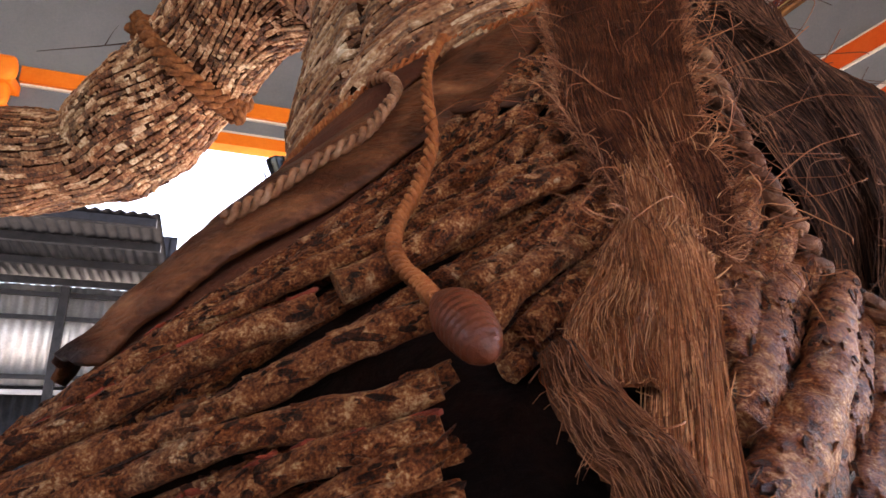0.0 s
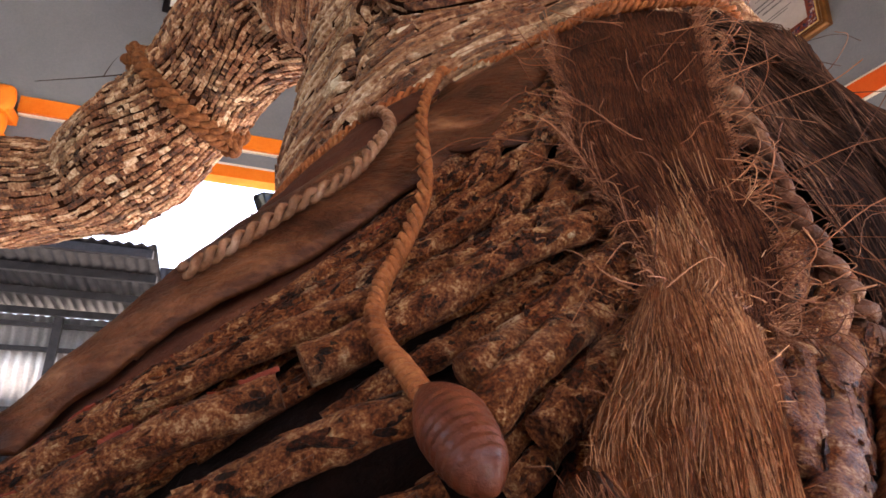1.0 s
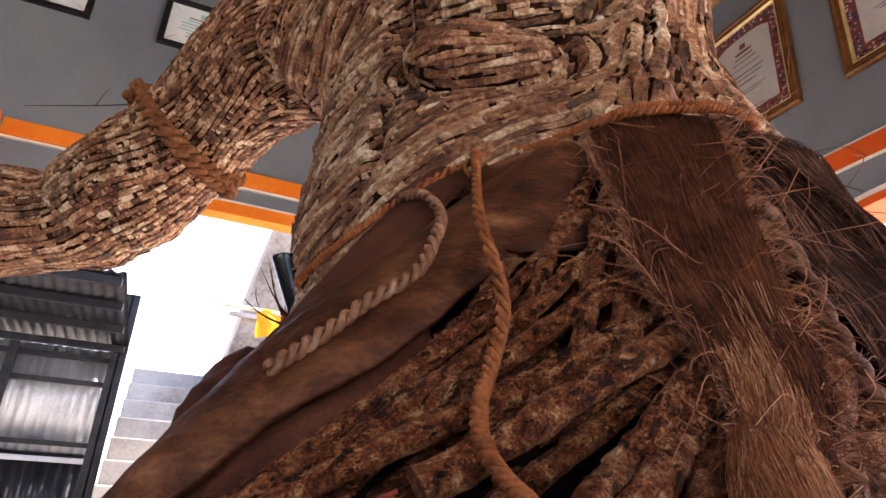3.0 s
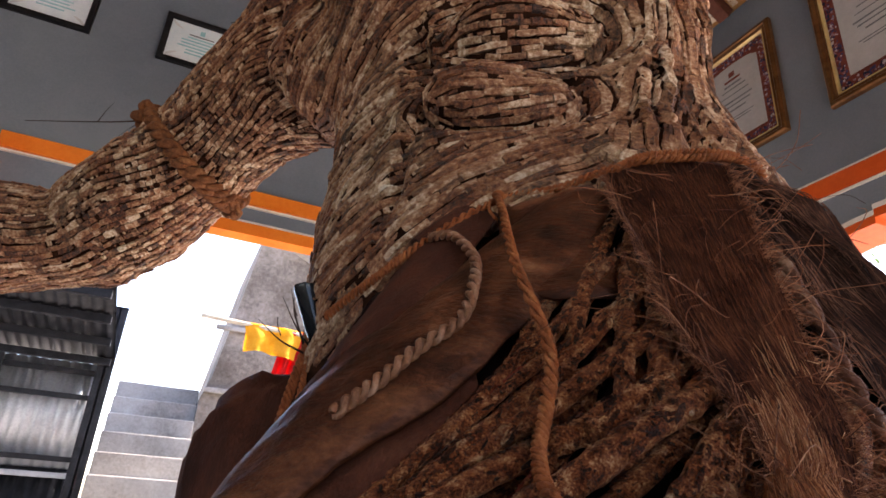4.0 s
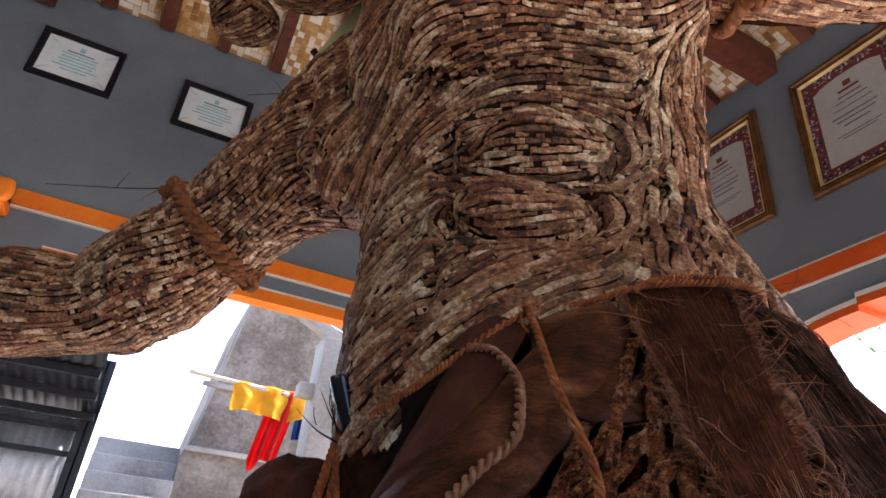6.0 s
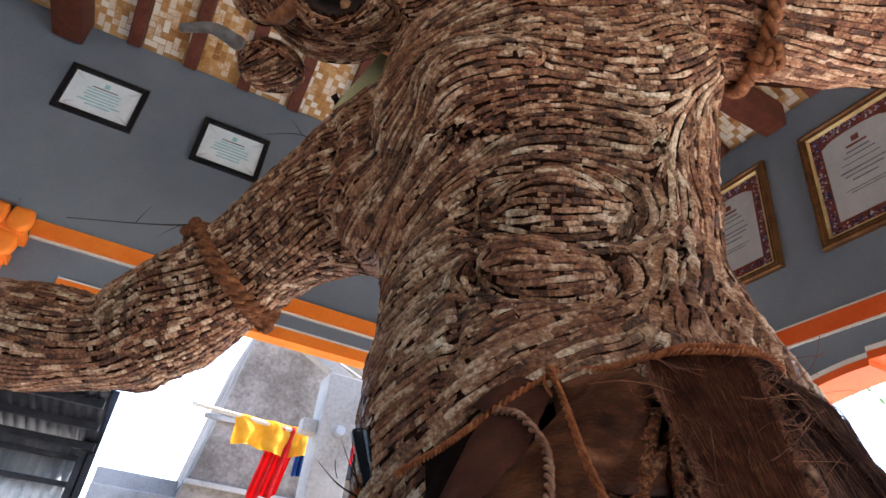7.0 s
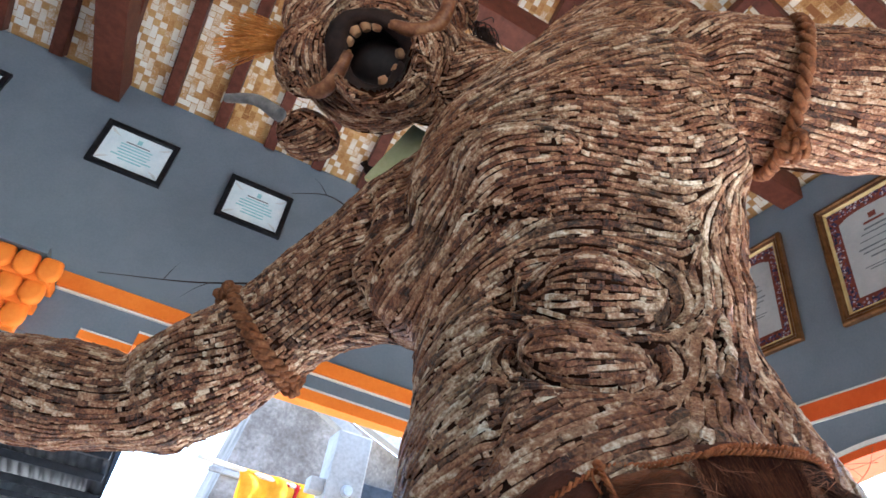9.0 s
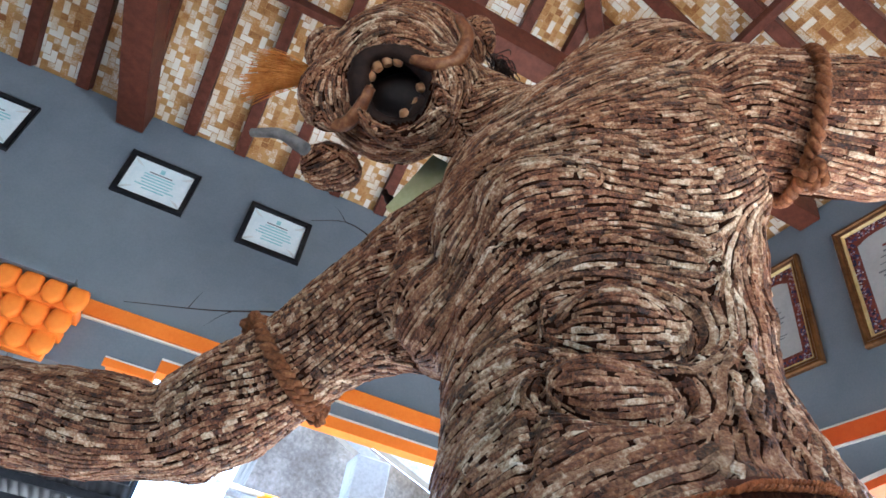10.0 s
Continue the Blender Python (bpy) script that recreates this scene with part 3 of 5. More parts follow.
for seed in seeds:
    if len(chip_v) > 620000:
        break
    p, n, _, _ = tree.find_nearest(seed)
    way, ln, wd = flow(p, n)
    if in_mouth(p) or not free(p, way, WIDTH * wd, 0.010):
        continue
    take(p, WIDTH * wd)
    for sign in (1, -1):
        q, m, old, on = p.copy(), n.copy(), way * sign, True
        for step in range(60):
            length = rng.uniform(0.011, 0.055) * ln
            count = max(1, round(length / 0.011))
            strip = [(q, old, m)]
            for k in range(count):
                d, ln, wd = flow(q, m)
                if d.dot(old) < 0:
                    d = -d
                hit, m2, _, _ = tree.find_nearest(q + d * (length / count))
                gap = WIDTH * wd
                if not clad(hit) or m2.dot(F_AXIS) > 0.55 or in_mouth(hit) or not free(hit, d, gap * 0.9, length / count * 0.45):
                    on = False
                    break
                d2 = d - m2 * d.dot(m2)
                q, m, old = hit, m2, d2.normalized() if d2.length > 1e-6 else d
                strip.append((q, old, m))
            if len(strip) > 1:
                ribbon(strip, WIDTH * wd * rng.uniform(0.56, 0.80), rng.uniform(0.0004, 0.0058), rng.uniform(-0.0016, 0.0016))
                for place_ in strip[1:]:
                    take(place_[0], WIDTH * wd)
            if not on:
                break

# small flakes fill what the long rows leave bare
for seed in seeds:
    p, n, _, _ = tree.find_nearest(seed + Vector((rng.uniform(-1, 1), rng.uniform(-1, 1), rng.uniform(-1, 1))) * 0.006)
    if not clad(p) or in_mouth(p):
        continue
    way, ln, wd = flow(p, n)
    small = WIDTH * 0.55
    if free(p, way, small, 0.005):
        half = way * rng.uniform(0.006, 0.012) * min(ln, 2.5)
        ribbon([(p - half, way, n), (p + half, way, n)], small * rng.uniform(0.7, 1.0), rng.uniform(0.0, 0.002), rng.uniform(-0.001, 0.001))
        take(p, small)

# the mouth hollow's shade is put into a near-black colour
M_MOUTH_SHADE = material("mouth_shade", [(0.3, (0.006, 0.004, 0.003)), (0.7, (0.02, 0.012, 0.009))], 20, 0.5, 0.3)
M_LIP = material("lip_dark", [(0.3, (0.012, 0.006, 0.004)), (0.7, (0.032, 0.015, 0.010))], 25, 0.75, 0.4, spec=0.2)
M_TOOTH = material("tooth_wood", [(0.3, (0.30, 0.13, 0.055)), (0.7, (0.48, 0.25, 0.12))], 40, 0.5, 0.3)
M_TUSK = material("tusk_wood", [(0.25, (0.05, 0.018, 0.010)), (0.5, (0.17, 0.06, 0.025)), (0.8, (0.40, 0.19, 0.08))], 14, 0.38, 0.3)
M_TUFT = material("orange_bristle", [(0.3, (0.55, 0.17, 0.03)), (0.7, (0.75, 0.30, 0.07))], 30, 0.8, 0.3)

bm = bmesh.new()
bm.from_mesh(core)
# faces inside the hollow take the painted shade
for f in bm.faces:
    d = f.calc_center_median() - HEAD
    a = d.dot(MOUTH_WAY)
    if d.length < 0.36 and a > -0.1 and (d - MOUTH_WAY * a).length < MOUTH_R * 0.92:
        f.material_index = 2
    f.smooth = True
side = MOUTH_WAY.cross(Vector((0, 0, 1))).normalized()
lift_ax = side.cross(MOUTH_WAY).normalized()


def on_face(a, b, c):
    """A place on the head: across, up, and out of the mouth."""
    return HEAD - side * a + lift_ax * b + MOUTH_WAY * c


ring = [on_face(MOUTH_R * math.cos(a) * (1 + 0.09 * math.sin(3 * a)), MOUTH_R * math.sin(a) * (1 + 0.07 * math.cos(2 * a)), 0.235) for a in [2 * math.pi * k / 40 for k in range(41)]]
sweep(bm, ring, lambda u: 0.030 + 0.008 * math.sin(u * 14), 10, wob=0.2, mat=3)
for a in (100, 124, 148, 172, 198, 22, -12, -50):
    a = radians(a)
    root = on_face(MOUTH_R * 0.86 * math.cos(a), MOUTH_R * 0.86 * math.sin(a), 0.215)
    tip = on_face(MOUTH_R * 0.60 * math.cos(a), MOUTH_R * 0.60 * math.sin(a), 0.240)
    sweep(bm, spline([root, (root + tip) / 2 + MOUTH_WAY * 0.006, tip], 7), lambda u: 0.019 * (1 - 0.35 * u ** 2), 10, mat=4)
sweep(bm, spline([on_face(-0.215, -0.085, 0.17), on_face(-0.19, -0.15, 0.21), on_face(-0.12, -0.155, 0.25), on_face(-0.085, -0.10, 0.27), on_face(-0.07, -0.02, 0.255)], 22), lambda u: 0.021 * (0.55 + 0.6 * math.sin(math.pi * (0.15 + 0.7 * u))), 10, mat=5)
sweep(bm, spline([on_face(0.02, 0.10, 0.25), on_face(0.09, 0.105, 0.27), on_face(0.15, 0.14, 0.25), on_face(0.165, 0.22, 0.22), on_face(0.12, 0.27, 0.18)], 22), lambda u: 0.021 * (0.6 + 0.6 * math.sin(math.pi * (0.1 + 0.8 * u))), 10, mat=5)
sweep(bm, spline([W(-0.90, 1.22, 2.83), W(-0.80, 1.20, 2.82), W(-0.70, 1.18, 2.75)], 10), lambda u: 0.014 + 0.008 * u, 9, mat=6)
for k in range(260):
    u, s = rng.random(), rng.uniform(-1, 1)
    root = W(-0.80, 1.18 + 0.02 * rng.random(), 3.10 + 0.05 * s)
    tip = W(-0.93 - 0.06 * u, 1.18 + rng.uniform(-0.04, 0.04), 3.06 + 0.12 * s)
    sweep(bm, [root, (root + tip) / 2 + Vector((0, 0, 0.01)), tip], 0.0016, 3, mat=7)
for k in range(240):
    u = rng.random()
    root = W(-0.20 + 0.10 * u, 1.16 + 0.05 * rng.random(), 3.32 - 0.30 * u)
    tip = root + W(rng.uniform(0.0, 0.09), rng.uniform(-0.06, 0.0), rng.uniform(-0.20, -0.05))
    sweep(bm, spline([root, (root + tip) / 2 + W(0.03 * rng.uniform(-1, 1), -0.03, 0), tip], 5), 0.0022, 3, mat=3)
tmp = bpy.data.meshes.new("chips")
tmp.from_pydata(chip_v, [], chip_f)
first = len(bm.faces)
bm.from_mesh(tmp)
bm.faces.ensure_lookup_table()
for f in bm.faces[first:]:
    f.material_index = 1
M_HORN = material("grey_horn", [(0.3, (0.10, 0.09, 0.085)), (0.7, (0.24, 0.22, 0.20))], 20, 0.5, 0.3)
for m in (M_BARK_CHIP, M_MOUTH_SHADE, M_LIP, M_TOOTH, M_TUSK, M_HORN, M_TUFT):
    core.materials.append(m)
bm.to_mesh(core)
bm.free()

# ---- what the statue wears ----
SKIRT_RED = [(0.08, (0.010, 0.003, 0.002)), (0.34, (0.060, 0.012, 0.004)), (0.56, (0.185, 0.044, 0.014)), (0.78, (0.38, 0.128, 0.046)), (1.0, (0.66, 0.36, 0.18))]
SKIRT_GREY = [(0.05, (0.014, 0.006, 0.003)), (0.30, (0.090, 0.036, 0.016)), (0.55, (0.26, 0.130, 0.063)), (0.78, (0.52, 0.34, 0.195)), (1.0, (0.80, 0.65, 0.46))]
M_STICK = bark_material("bark_strip", 22, -0.07, SKIRT_RED, SKIRT_GREY, -0.78, 0.18)
M_FLAKE = bark_material("bark_flake", 22, 0.02, SKIRT_RED, SKIRT_GREY, -0.50, 0.18)
M_BAND = material("dark_bark_twist", [(0.25, (0.045, 0.014, 0.007)), (0.55, (0.13, 0.045, 0.021)), (0.85, (0.36, 0.19, 0.11))], 40, 0.5, 0.7, fine=260, contrast=1.6)
M_RED = material("raw_red_bark", [(0.3, (0.15, 0.020, 0.010)), (0.7, (0.27, 0.045, 0.020))], 40, 0.6, 0.6, fine=300)
# near-black, so the shade between the strips is in the colour
M_SKIRT_SHADE = material("skirt_gap_shade", [(0.3, (0.005, 0.002, 0.002)), (0.7, (0.023, 0.007, 0.004))], 30, 0.8, 0.6, fine=200)
M_SPATHE = material("palm_spathe", [(0.22, (0.016, 0.004, 0.002)), (0.5, (0.075, 0.021, 0.008)), (0.72, (0.18, 0.062, 0.026)), (0.9, (0.30, 0.130, 0.060))], 14, 0.46, 0.6, fine=150, stretch=(1, 1, 1.6), contrast=1.7, spec=0.18)
M_ROPE = material("twisted_fibre_rope", [(0.25, (0.135, 0.031, 0.009)), (0.55, (0.37, 0.105, 0.032)), (0.85, (0.58, 0.22, 0.080))], 60, 0.7, 0.7, fine=420)
M_ARM_ROPE = material("dark_fibre_rope", [(0.25, (0.070, 0.021, 0.008)), (0.55, (0.21, 0.072, 0.025)), (0.85, (0.42, 0.19, 0.078))], 60, 0.7, 0.7, fine=420)
M_PALE_ROPE = material("pale_leaf_braid", [(0.25, (0.11, 0.035, 0.015)), (0.55, (0.32, 0.140, 0.072)), (0.85, (0.58, 0.35, 0.23))], 45, 0.6, 0.6, fine=300)
M_MAT = material("palm_fibre", [(0.2, (0.024, 0.006, 0.003)), (0.5, (0.070, 0.018, 0.008)), (0.8, (0.145, 0.044, 0.020))], 22, 0.7, 0.7, fine=320, stretch=(1, 1, 0.25))
M_FIBRE = material("loose_fibre", [(0.2, (0.078, 0.022, 0.010)), (0.5, (0.221, 0.073, 0.032)), (0.8, (0.423, 0.182, 0.092))], 25, 0.65, 0.0, island=0.5, fine=60)
M_STRAND = material("packed_fibre", [(0.2, (0.034, 0.007, 0.003)), (0.5, (0.100, 0.024, 0.009)), (0.85, (0.24, 0.080, 0.034))], 25, 0.7, 0.0, island=0.7, fine=60)
M_COIR = material("golden_coir", [(0.15, (0.10, 0.026, 0.010)), (0.5, (0.37, 0.122, 0.048)), (0.85, (0.76, 0.38, 0.19))], 22, 0.5, 0.7, fine=320, stretch=(1, 1, 0.25), island=0.7)
M_DARK_MAT = material("dark_palm_fibre", [(0.2, (0.012, 0.005, 0.004)), (0.55, (0.040, 0.015, 0.010)), (0.85, (0.12, 0.050, 0.030))], 20, 0.7, 0.7, fine=300, stretch=(1, 1, 0.3))
M_DARK_FIBRE = material("dark_loose_fibre", [(0.2, (0.030, 0.011, 0.007)), (0.55, (0.105, 0.040, 0.023)), (0.85, (0.31, 0.145, 0.085))], 20, 0.65, 0.0, island=0.5)
M_SHELL = material("red_brown_shell", [(0.3, (0.075, 0.014, 0.006)), (0.7, (0.20, 0.050, 0.022))], 60, 0.4, 0.35, fine=350, coat=0.12)
M_HILT = material("black_lacquer", [(0.3, (0.006, 0.006, 0.007)), (0.7, (0.014, 0.013, 0.013))], 12, 0.18, 0.03, coat=0.15)


def skirt_depth(r, z):
    """Depth of the flared skirt's face."""
    left = 0.07 + (z - 1.64) * 0.30
    x = r - (0.175 + 0.30 * max(0.0, z - 1.40))
    k = 0.30 + 0.68 * math.exp(-max(0.0, z - 1.40) / 0.1)
    return 0.430 - 0.35 * (r - 0.084) + 0.93 * (z - 1.374) + k * 0.5 * (x + math.sqrt(x * x + 0.0009)) - 0.002 + 7 * max(0.0, left - r) ** 2 + 60 * max(0.0, r - 0.365 - 0.3 * (1.74 - z)) ** 2


def skirt(r, z, off=0.0):
    """A place on the skirt's face, lifted by off along its normal, and that normal."""
    e = 0.004
    p = W(r, skirt_depth(r, z), z)
    a = W(r + e, skirt_depth(r + e, z), z) - p
    b = W(r, skirt_depth(r, z + e), z + e) - p
    n = a.cross(b).normalized()
    if n.dot(F_AXIS) > 0:
        n = -n
    return p + n * off, n


def skirt_line(pairs, n, off):
    """A smooth line on the skirt through (across, height) pairs; off is a number or a function of 0..1."""
    flat = spline([Vector((a, b, 0)) for a, b in pairs], n)
    return [skirt(q.x, q.y, off(i / (n - 1)) if callable(off) else off)[0] for i, q in enumerate(flat)]


def shell_strip(bm, pairs, width, off, bulge, thick=0.004, n=26, across=9, mat=0, ragged=0.0, seed=1):
    """A bowed strip of sheath that lies on the skirt, with thickness."""
    rnd = random.Random(seed)
    flat = spline([Vector((a, b, 0)) for a, b in pairs], n)
    line = [skirt(q.x, q.y, off) for q in flat]
    grid = []
    for i, (p, nrm) in enumerate(line):
        t = (line[min(i + 1, n - 1)][0] - line[max(i - 1, 0)][0]).normalized()
        s = t.cross(nrm).normalized()
        w = width(i / (n - 1)) if callable(width) else width
        end = ragged * rnd.uniform(-1, 1) if i in (0, n - 1) else 0
        row = []
        for k in range(across):
            x = 2 * k / (across - 1) - 1
            wob = 0.0035 * noise.noise(Vector((i * 0.35, k * 0.5, seed)))
            c = p + s * (x * w * (1 + ragged * 4 * noise.noise(Vector((i * 0.9, x, seed))))) + nrm * (bulge * (1 - x * x) + wob) + t * (0.35 * ragged * rnd.uniform(-1, 1) if i in (0, n - 1) else 0)
            row.append((bm.verts.new(c + nrm * thick), bm.verts.new(c)))
        grid.append(row)
    for a, b in zip(grid, grid[1:]):
        for k in range(across - 1):
            for side_, flip in ((0, False), (1, True)):
                q = (a[k][side_], a[k + 1][side_], b[k + 1][side_], b[k][side_])
                f = bm.faces.new(q[::-1] if flip else q)
                f.material_index, f.smooth = mat, True
    edge = [grid[0][k] for k in range(across)] + [row[-1] for row in grid[1:]] + [grid[-1][k] for k in range(across - 2, -1, -1)] + [row[0] for row in grid[-2:0:-1]]
    for a, b in zip(edge, edge[1:] + edge[:1]):
        f = bm.faces.new((a[0], a[1], b[1], b[0]))
        f.material_index = mat
    return grid


skirt_thing = thing("bark_skirt", W(0.2, 0.9, 1.2), "flared skirt of rough brown bark strips round the statue's hips", "skirt")


def worn(name, bm, mat, owner, label="", smooth=True):
    """Links a mesh made at its place under an owner that stands elsewhere."""
    ob = part(name, bm, mat, owner, label, smooth)
    at = Vector(owner.location)
    up = owner.parent
    while up:
        at += Vector(up.location)
        up = up.parent
    ob.matrix_parent_inverse = Matrix.Translation(-at)
    return ob


# added sheet behind the strips that paints the gaps' shade
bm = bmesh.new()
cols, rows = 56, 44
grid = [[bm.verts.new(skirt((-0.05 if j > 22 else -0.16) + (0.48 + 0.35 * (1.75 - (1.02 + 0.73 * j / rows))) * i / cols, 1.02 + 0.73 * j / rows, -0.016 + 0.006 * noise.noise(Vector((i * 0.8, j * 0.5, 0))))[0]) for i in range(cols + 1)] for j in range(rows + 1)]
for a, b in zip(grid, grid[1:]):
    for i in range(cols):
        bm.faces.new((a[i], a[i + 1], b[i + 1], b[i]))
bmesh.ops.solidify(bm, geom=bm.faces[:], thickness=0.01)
worn("gap_shade_sheet", bm, M_SKIRT_SHADE, skirt_thing, "near-black sheet added behind the bark strips as shade in their gaps")

# strips: upper end, lower end (across, height), half width, lift, raw red edge
UPPER_STRIPS = [((0.140, 1.510), (-0.020, 1.335), 0.0050, 0.008, 0), ((0.125, 1.478), (-0.045, 1.315), 0.0050, 0.007, 1), ((0.150, 1.500), (0.0, 1.345), 0.0046, 0.004, 0),
                ((0.212, 1.655), (0.135, 1.470), 0.0070, 0.004, 0), ((0.222, 1.630), (0.165, 1.450), 0.0075, 0.006, 0), ((0.228, 1.585), (0.185, 1.440), 0.0080, 0.006, 0),
                ((0.202, 1.600), (0.060, 1.418), 0.0060, 0.004, 0), ((0.209, 1.555), (0.020, 1.362), 0.0072, 0.004, 0),
                ((0.212, 1.515), (-0.060, 1.305), 0.0080, 0.004, 0), ((0.195, 1.466), (-0.110, 1.282), 0.0085, 0.006, 0),
                ((0.228, 1.470), (0.084, 1.370), 0.0100, 0.010, 0), ((0.230, 1.448), (0.150, 1.365), 0.0082, 0.007, 0),
                ((0.078, 1.359), (-0.100, 1.262), 0.0100, 0.012, 1), ((0.135, 1.352), (-0.060, 1.262), 0.0095, 0.008, 0),
                ((0.228, 1.430), (0.155, 1.352), 0.0092, 0.007, 0)]
LOWER_STRIPS = [((0.226, 1.412), (0.175, 1.350), 0.0085, 0.004, 0), ((0.139, 1.324), (-0.030, 1.272), 0.0085, 0.005, 0),
                ((0.141, 1.310), (0.020, 1.268), 0.0085, 0.003, 1), ((0.138, 1.300), (0.050, 1.258), 0.0090, 0.002, 0),
                ((0.130, 1.285), (0.030, 1.235), 0.0090, 0.004, 0), ((0.20, 1.630), (0.10, 1.475), 0.0060, 0.002, 0),
                ((0.10, 1.430), (0.0, 1.352), 0.0065, 0.003, 0), ((0.17, 1.455), (0.09, 1.385), 0.0060, -0.001, 1),
                ((0.225, 1.490), (0.14, 1.425), 0.0075, 0.005, 0)]
SIDE_STRIPS = [((0.326, 1.470), (0.262, 1.345), 0.0100, 0.009, 0), ((0.340, 1.440), (0.258, 1.330), 0.0105, 0.011, 0),
               ((0.347, 1.413), (0.247, 1.305), 0.0115, 0.012, 0), ((0.360, 1.398), (0.258, 1.310), 0.0095, 0.006, 0),
               ((0.378, 1.392), (0.235, 1.272), 0.0135, 0.014, 0), ((0.383, 1.372), (0.262, 1.272), 0.0105, 0.006, 0),
               ((0.372, 1.345), (0.288, 1.270), 0.0100, 0.005, 0), ((0.352, 1.330), (0.30, 1.262), 0.0100, 0.003, 0),
               ((0.40, 1.37), (0.32, 1.28), 0.0110, 0.002, 0), ((0.25, 1.40), (0.22, 1.27), 0.0090, -0.002, 0)]
STRIPS = UPPER_STRIPS + LOWER_STRIPS + SIDE_STRIPS
STRIPS += [((a[0] + 0.006, a[1] - 0.013), (b[0] + 0.010, b[1] - 0.013), h * 0.70, l - 0.017, 0) for a, b, h, l, _ in STRIPS[:24]]
rnd = random.Random(11)
for n_strip, (up_end, low_end, half, lift, red) in enumerate(STRIPS):
    bm = bmesh.new()
    mid = ((up_end[0] + low_end[0]) / 2 + rnd.uniform(-0.004, 0.004), (up_end[1] + low_end[1]) / 2 + rnd.uniform(-0.003, 0.004))
    seg = max(24, int(math.dist(up_end, low_end) / 0.0026))
    line = skirt_line([up_end, mid, low_end], seg, lambda u: lift + 0.0025 * math.sin(u * 9 + n_strip))
    nrm = skirt(*mid)[1]
    sweep(bm, line, lambda u: half * (0.84 + 0.12 * noise.noise(Vector((u * 6, n_strip * 3.3, 0))) + 0.1 * min(1, 12 * u)), 24, 0.80, 0.22, n_strip, up=nrm)
    fr = frames_along(line)
    for k in range(int(seg * 1.5)):
        i = rnd.randrange(1, seg - 1)
        t = fr[i][0]
        u = (nrm - t * nrm.dot(t)).normalized()
        a = rnd.uniform(-1.25, 1.25)
        s = t.cross(u)
        d = s * math.sin(a) + u * math.cos(a) * 0.72
        out = (s * math.sin(a) * 0.72 + u * math.cos(a)).normalized()
        c = line[i] + d * half * rnd.uniform(0.88, 1.02)
        e1 = (t + out.cross(t) * rnd.uniform(-0.5, 0.5)).normalized()
        e2 = out.cross(e1)
        l1, l2, th = rnd.uniform(0.002, 0.010) * rnd.uniform(0.5, 1.2), rnd.uniform(0.0007, 0.0024), rnd.uniform(0.0002, 0.0011)
        tilt = out * rnd.uniform(-0.0010, 0.0014)
        vs = []
        for sx, sy in ((-1, -0.4), (-0.4, -1), (0.7, -0.9), (1, 0.2), (0.3, 1), (-0.8, 0.7)):
            vs.append(c + e1 * sx * l1 * rnd.uniform(0.7, 1.1) + e2 * sy * l2 * rnd.uniform(0.7, 1.1) + tilt * sx)
        top = [bm.verts.new(v + out * th) for v in vs]
        low = [bm.verts.new(v - out * 0.001) for v in vs]
        is_red = red and math.sin(a) * (1 if red else 0) > 0.45
        f = bm.faces.new(top)
        f.material_index = 2 if is_red else 1
        for q in range(6):
            f = bm.faces.new((low[q], low[(q + 1) % 6], top[(q + 1) % 6], top[q]))
            f.material_index = 2 if is_red else 1
    bmesh.ops.recalc_face_normals(bm, faces=bm.faces[:])
    worn("bark_strip", bm, [M_STICK, M_FLAKE, M_RED], skirt_thing, "bark strip with a raw red edge" if red else "", smooth=False)

# hip covering on the far side
bm = bmesh.new()
blob(bm, (-0.20, 1.10, 1.385), (0.122, 0.14, 0.188))
for v in bm.verts:
    v.co += v.normal * (0.024 * noise.noise(Vector((v.co.x * 22, v.co.y * 22, v.co.z * 6))) + 0.008 * noise.noise(v.co * 45))
worn("hip_pad", bm, M_MAT, skirt_thing, "dark brown fibre padding on the hip")

# spathe
bm = bmesh.new()
shell_strip(bm, [(0.196, 1.705), (0.169, 1.666), (0.083, 1.542), (0.022, 1.469), (-0.022, 1.421), (-0.052, 1.375), (-0.072, 1.332)], lambda u: 0.033 + 0.020 * math.sin(math.pi * min(1, u * 1.1)), 0.004, 0.013, 0.004, 40, 13, ragged=0.012, seed=3)
ob = tagged(mesh_object("palm_spathe", bm, M_SPATHE, smooth=True), "brown leathery palm sheath laid diagonally across the bark skirt", "palm sheath")
bm = bmesh.new()
shell_strip(bm, [(0.075, 1.69), (0.045, 1.62), (0.012, 1.53), (-0.015, 1.46), (-0.05, 1.38)], lambda u: 0.036 + 0.006 * u, 0.002, 0.006, 0.003, 30, 9, ragged=0.01, seed=8)
tagged(mesh_object("bark_sheet", bm, M_MAT, smooth=True), "flat dark brown bark panel under the waist rope", "bark sheet")
bm = bmesh.new()
shell_strip(bm, [(0.16, 1.75), (0.155, 1.70), (0.15, 1.62), (0.14, 1.54)], 0.05, 0.0, 0.008, 0.003, 20, 9, ragged=0.02, seed=18)
tagged(mesh_object("bark_sheet", bm, M_SPATHE, smooth=True), "smooth brown sheath panel hanging from the waist rope", "bark sheet")
bm = bmesh.new()
shell_strip(bm, [(0.07, 1.470), (0.005, 1.398), (-0.045, 1.345), (-0.095, 1.295), (-0.13, 1.25)], lambda u: 0.030 + 0.014 * u, -0.004, 0.004, 0.003, 30, 9, ragged=0.012, seed=9)
tagged(mesh_object("bark_sheet", bm, M_MAT, smooth=True), "dark ragged bark sheet under the palm sheath", "bark sheet")
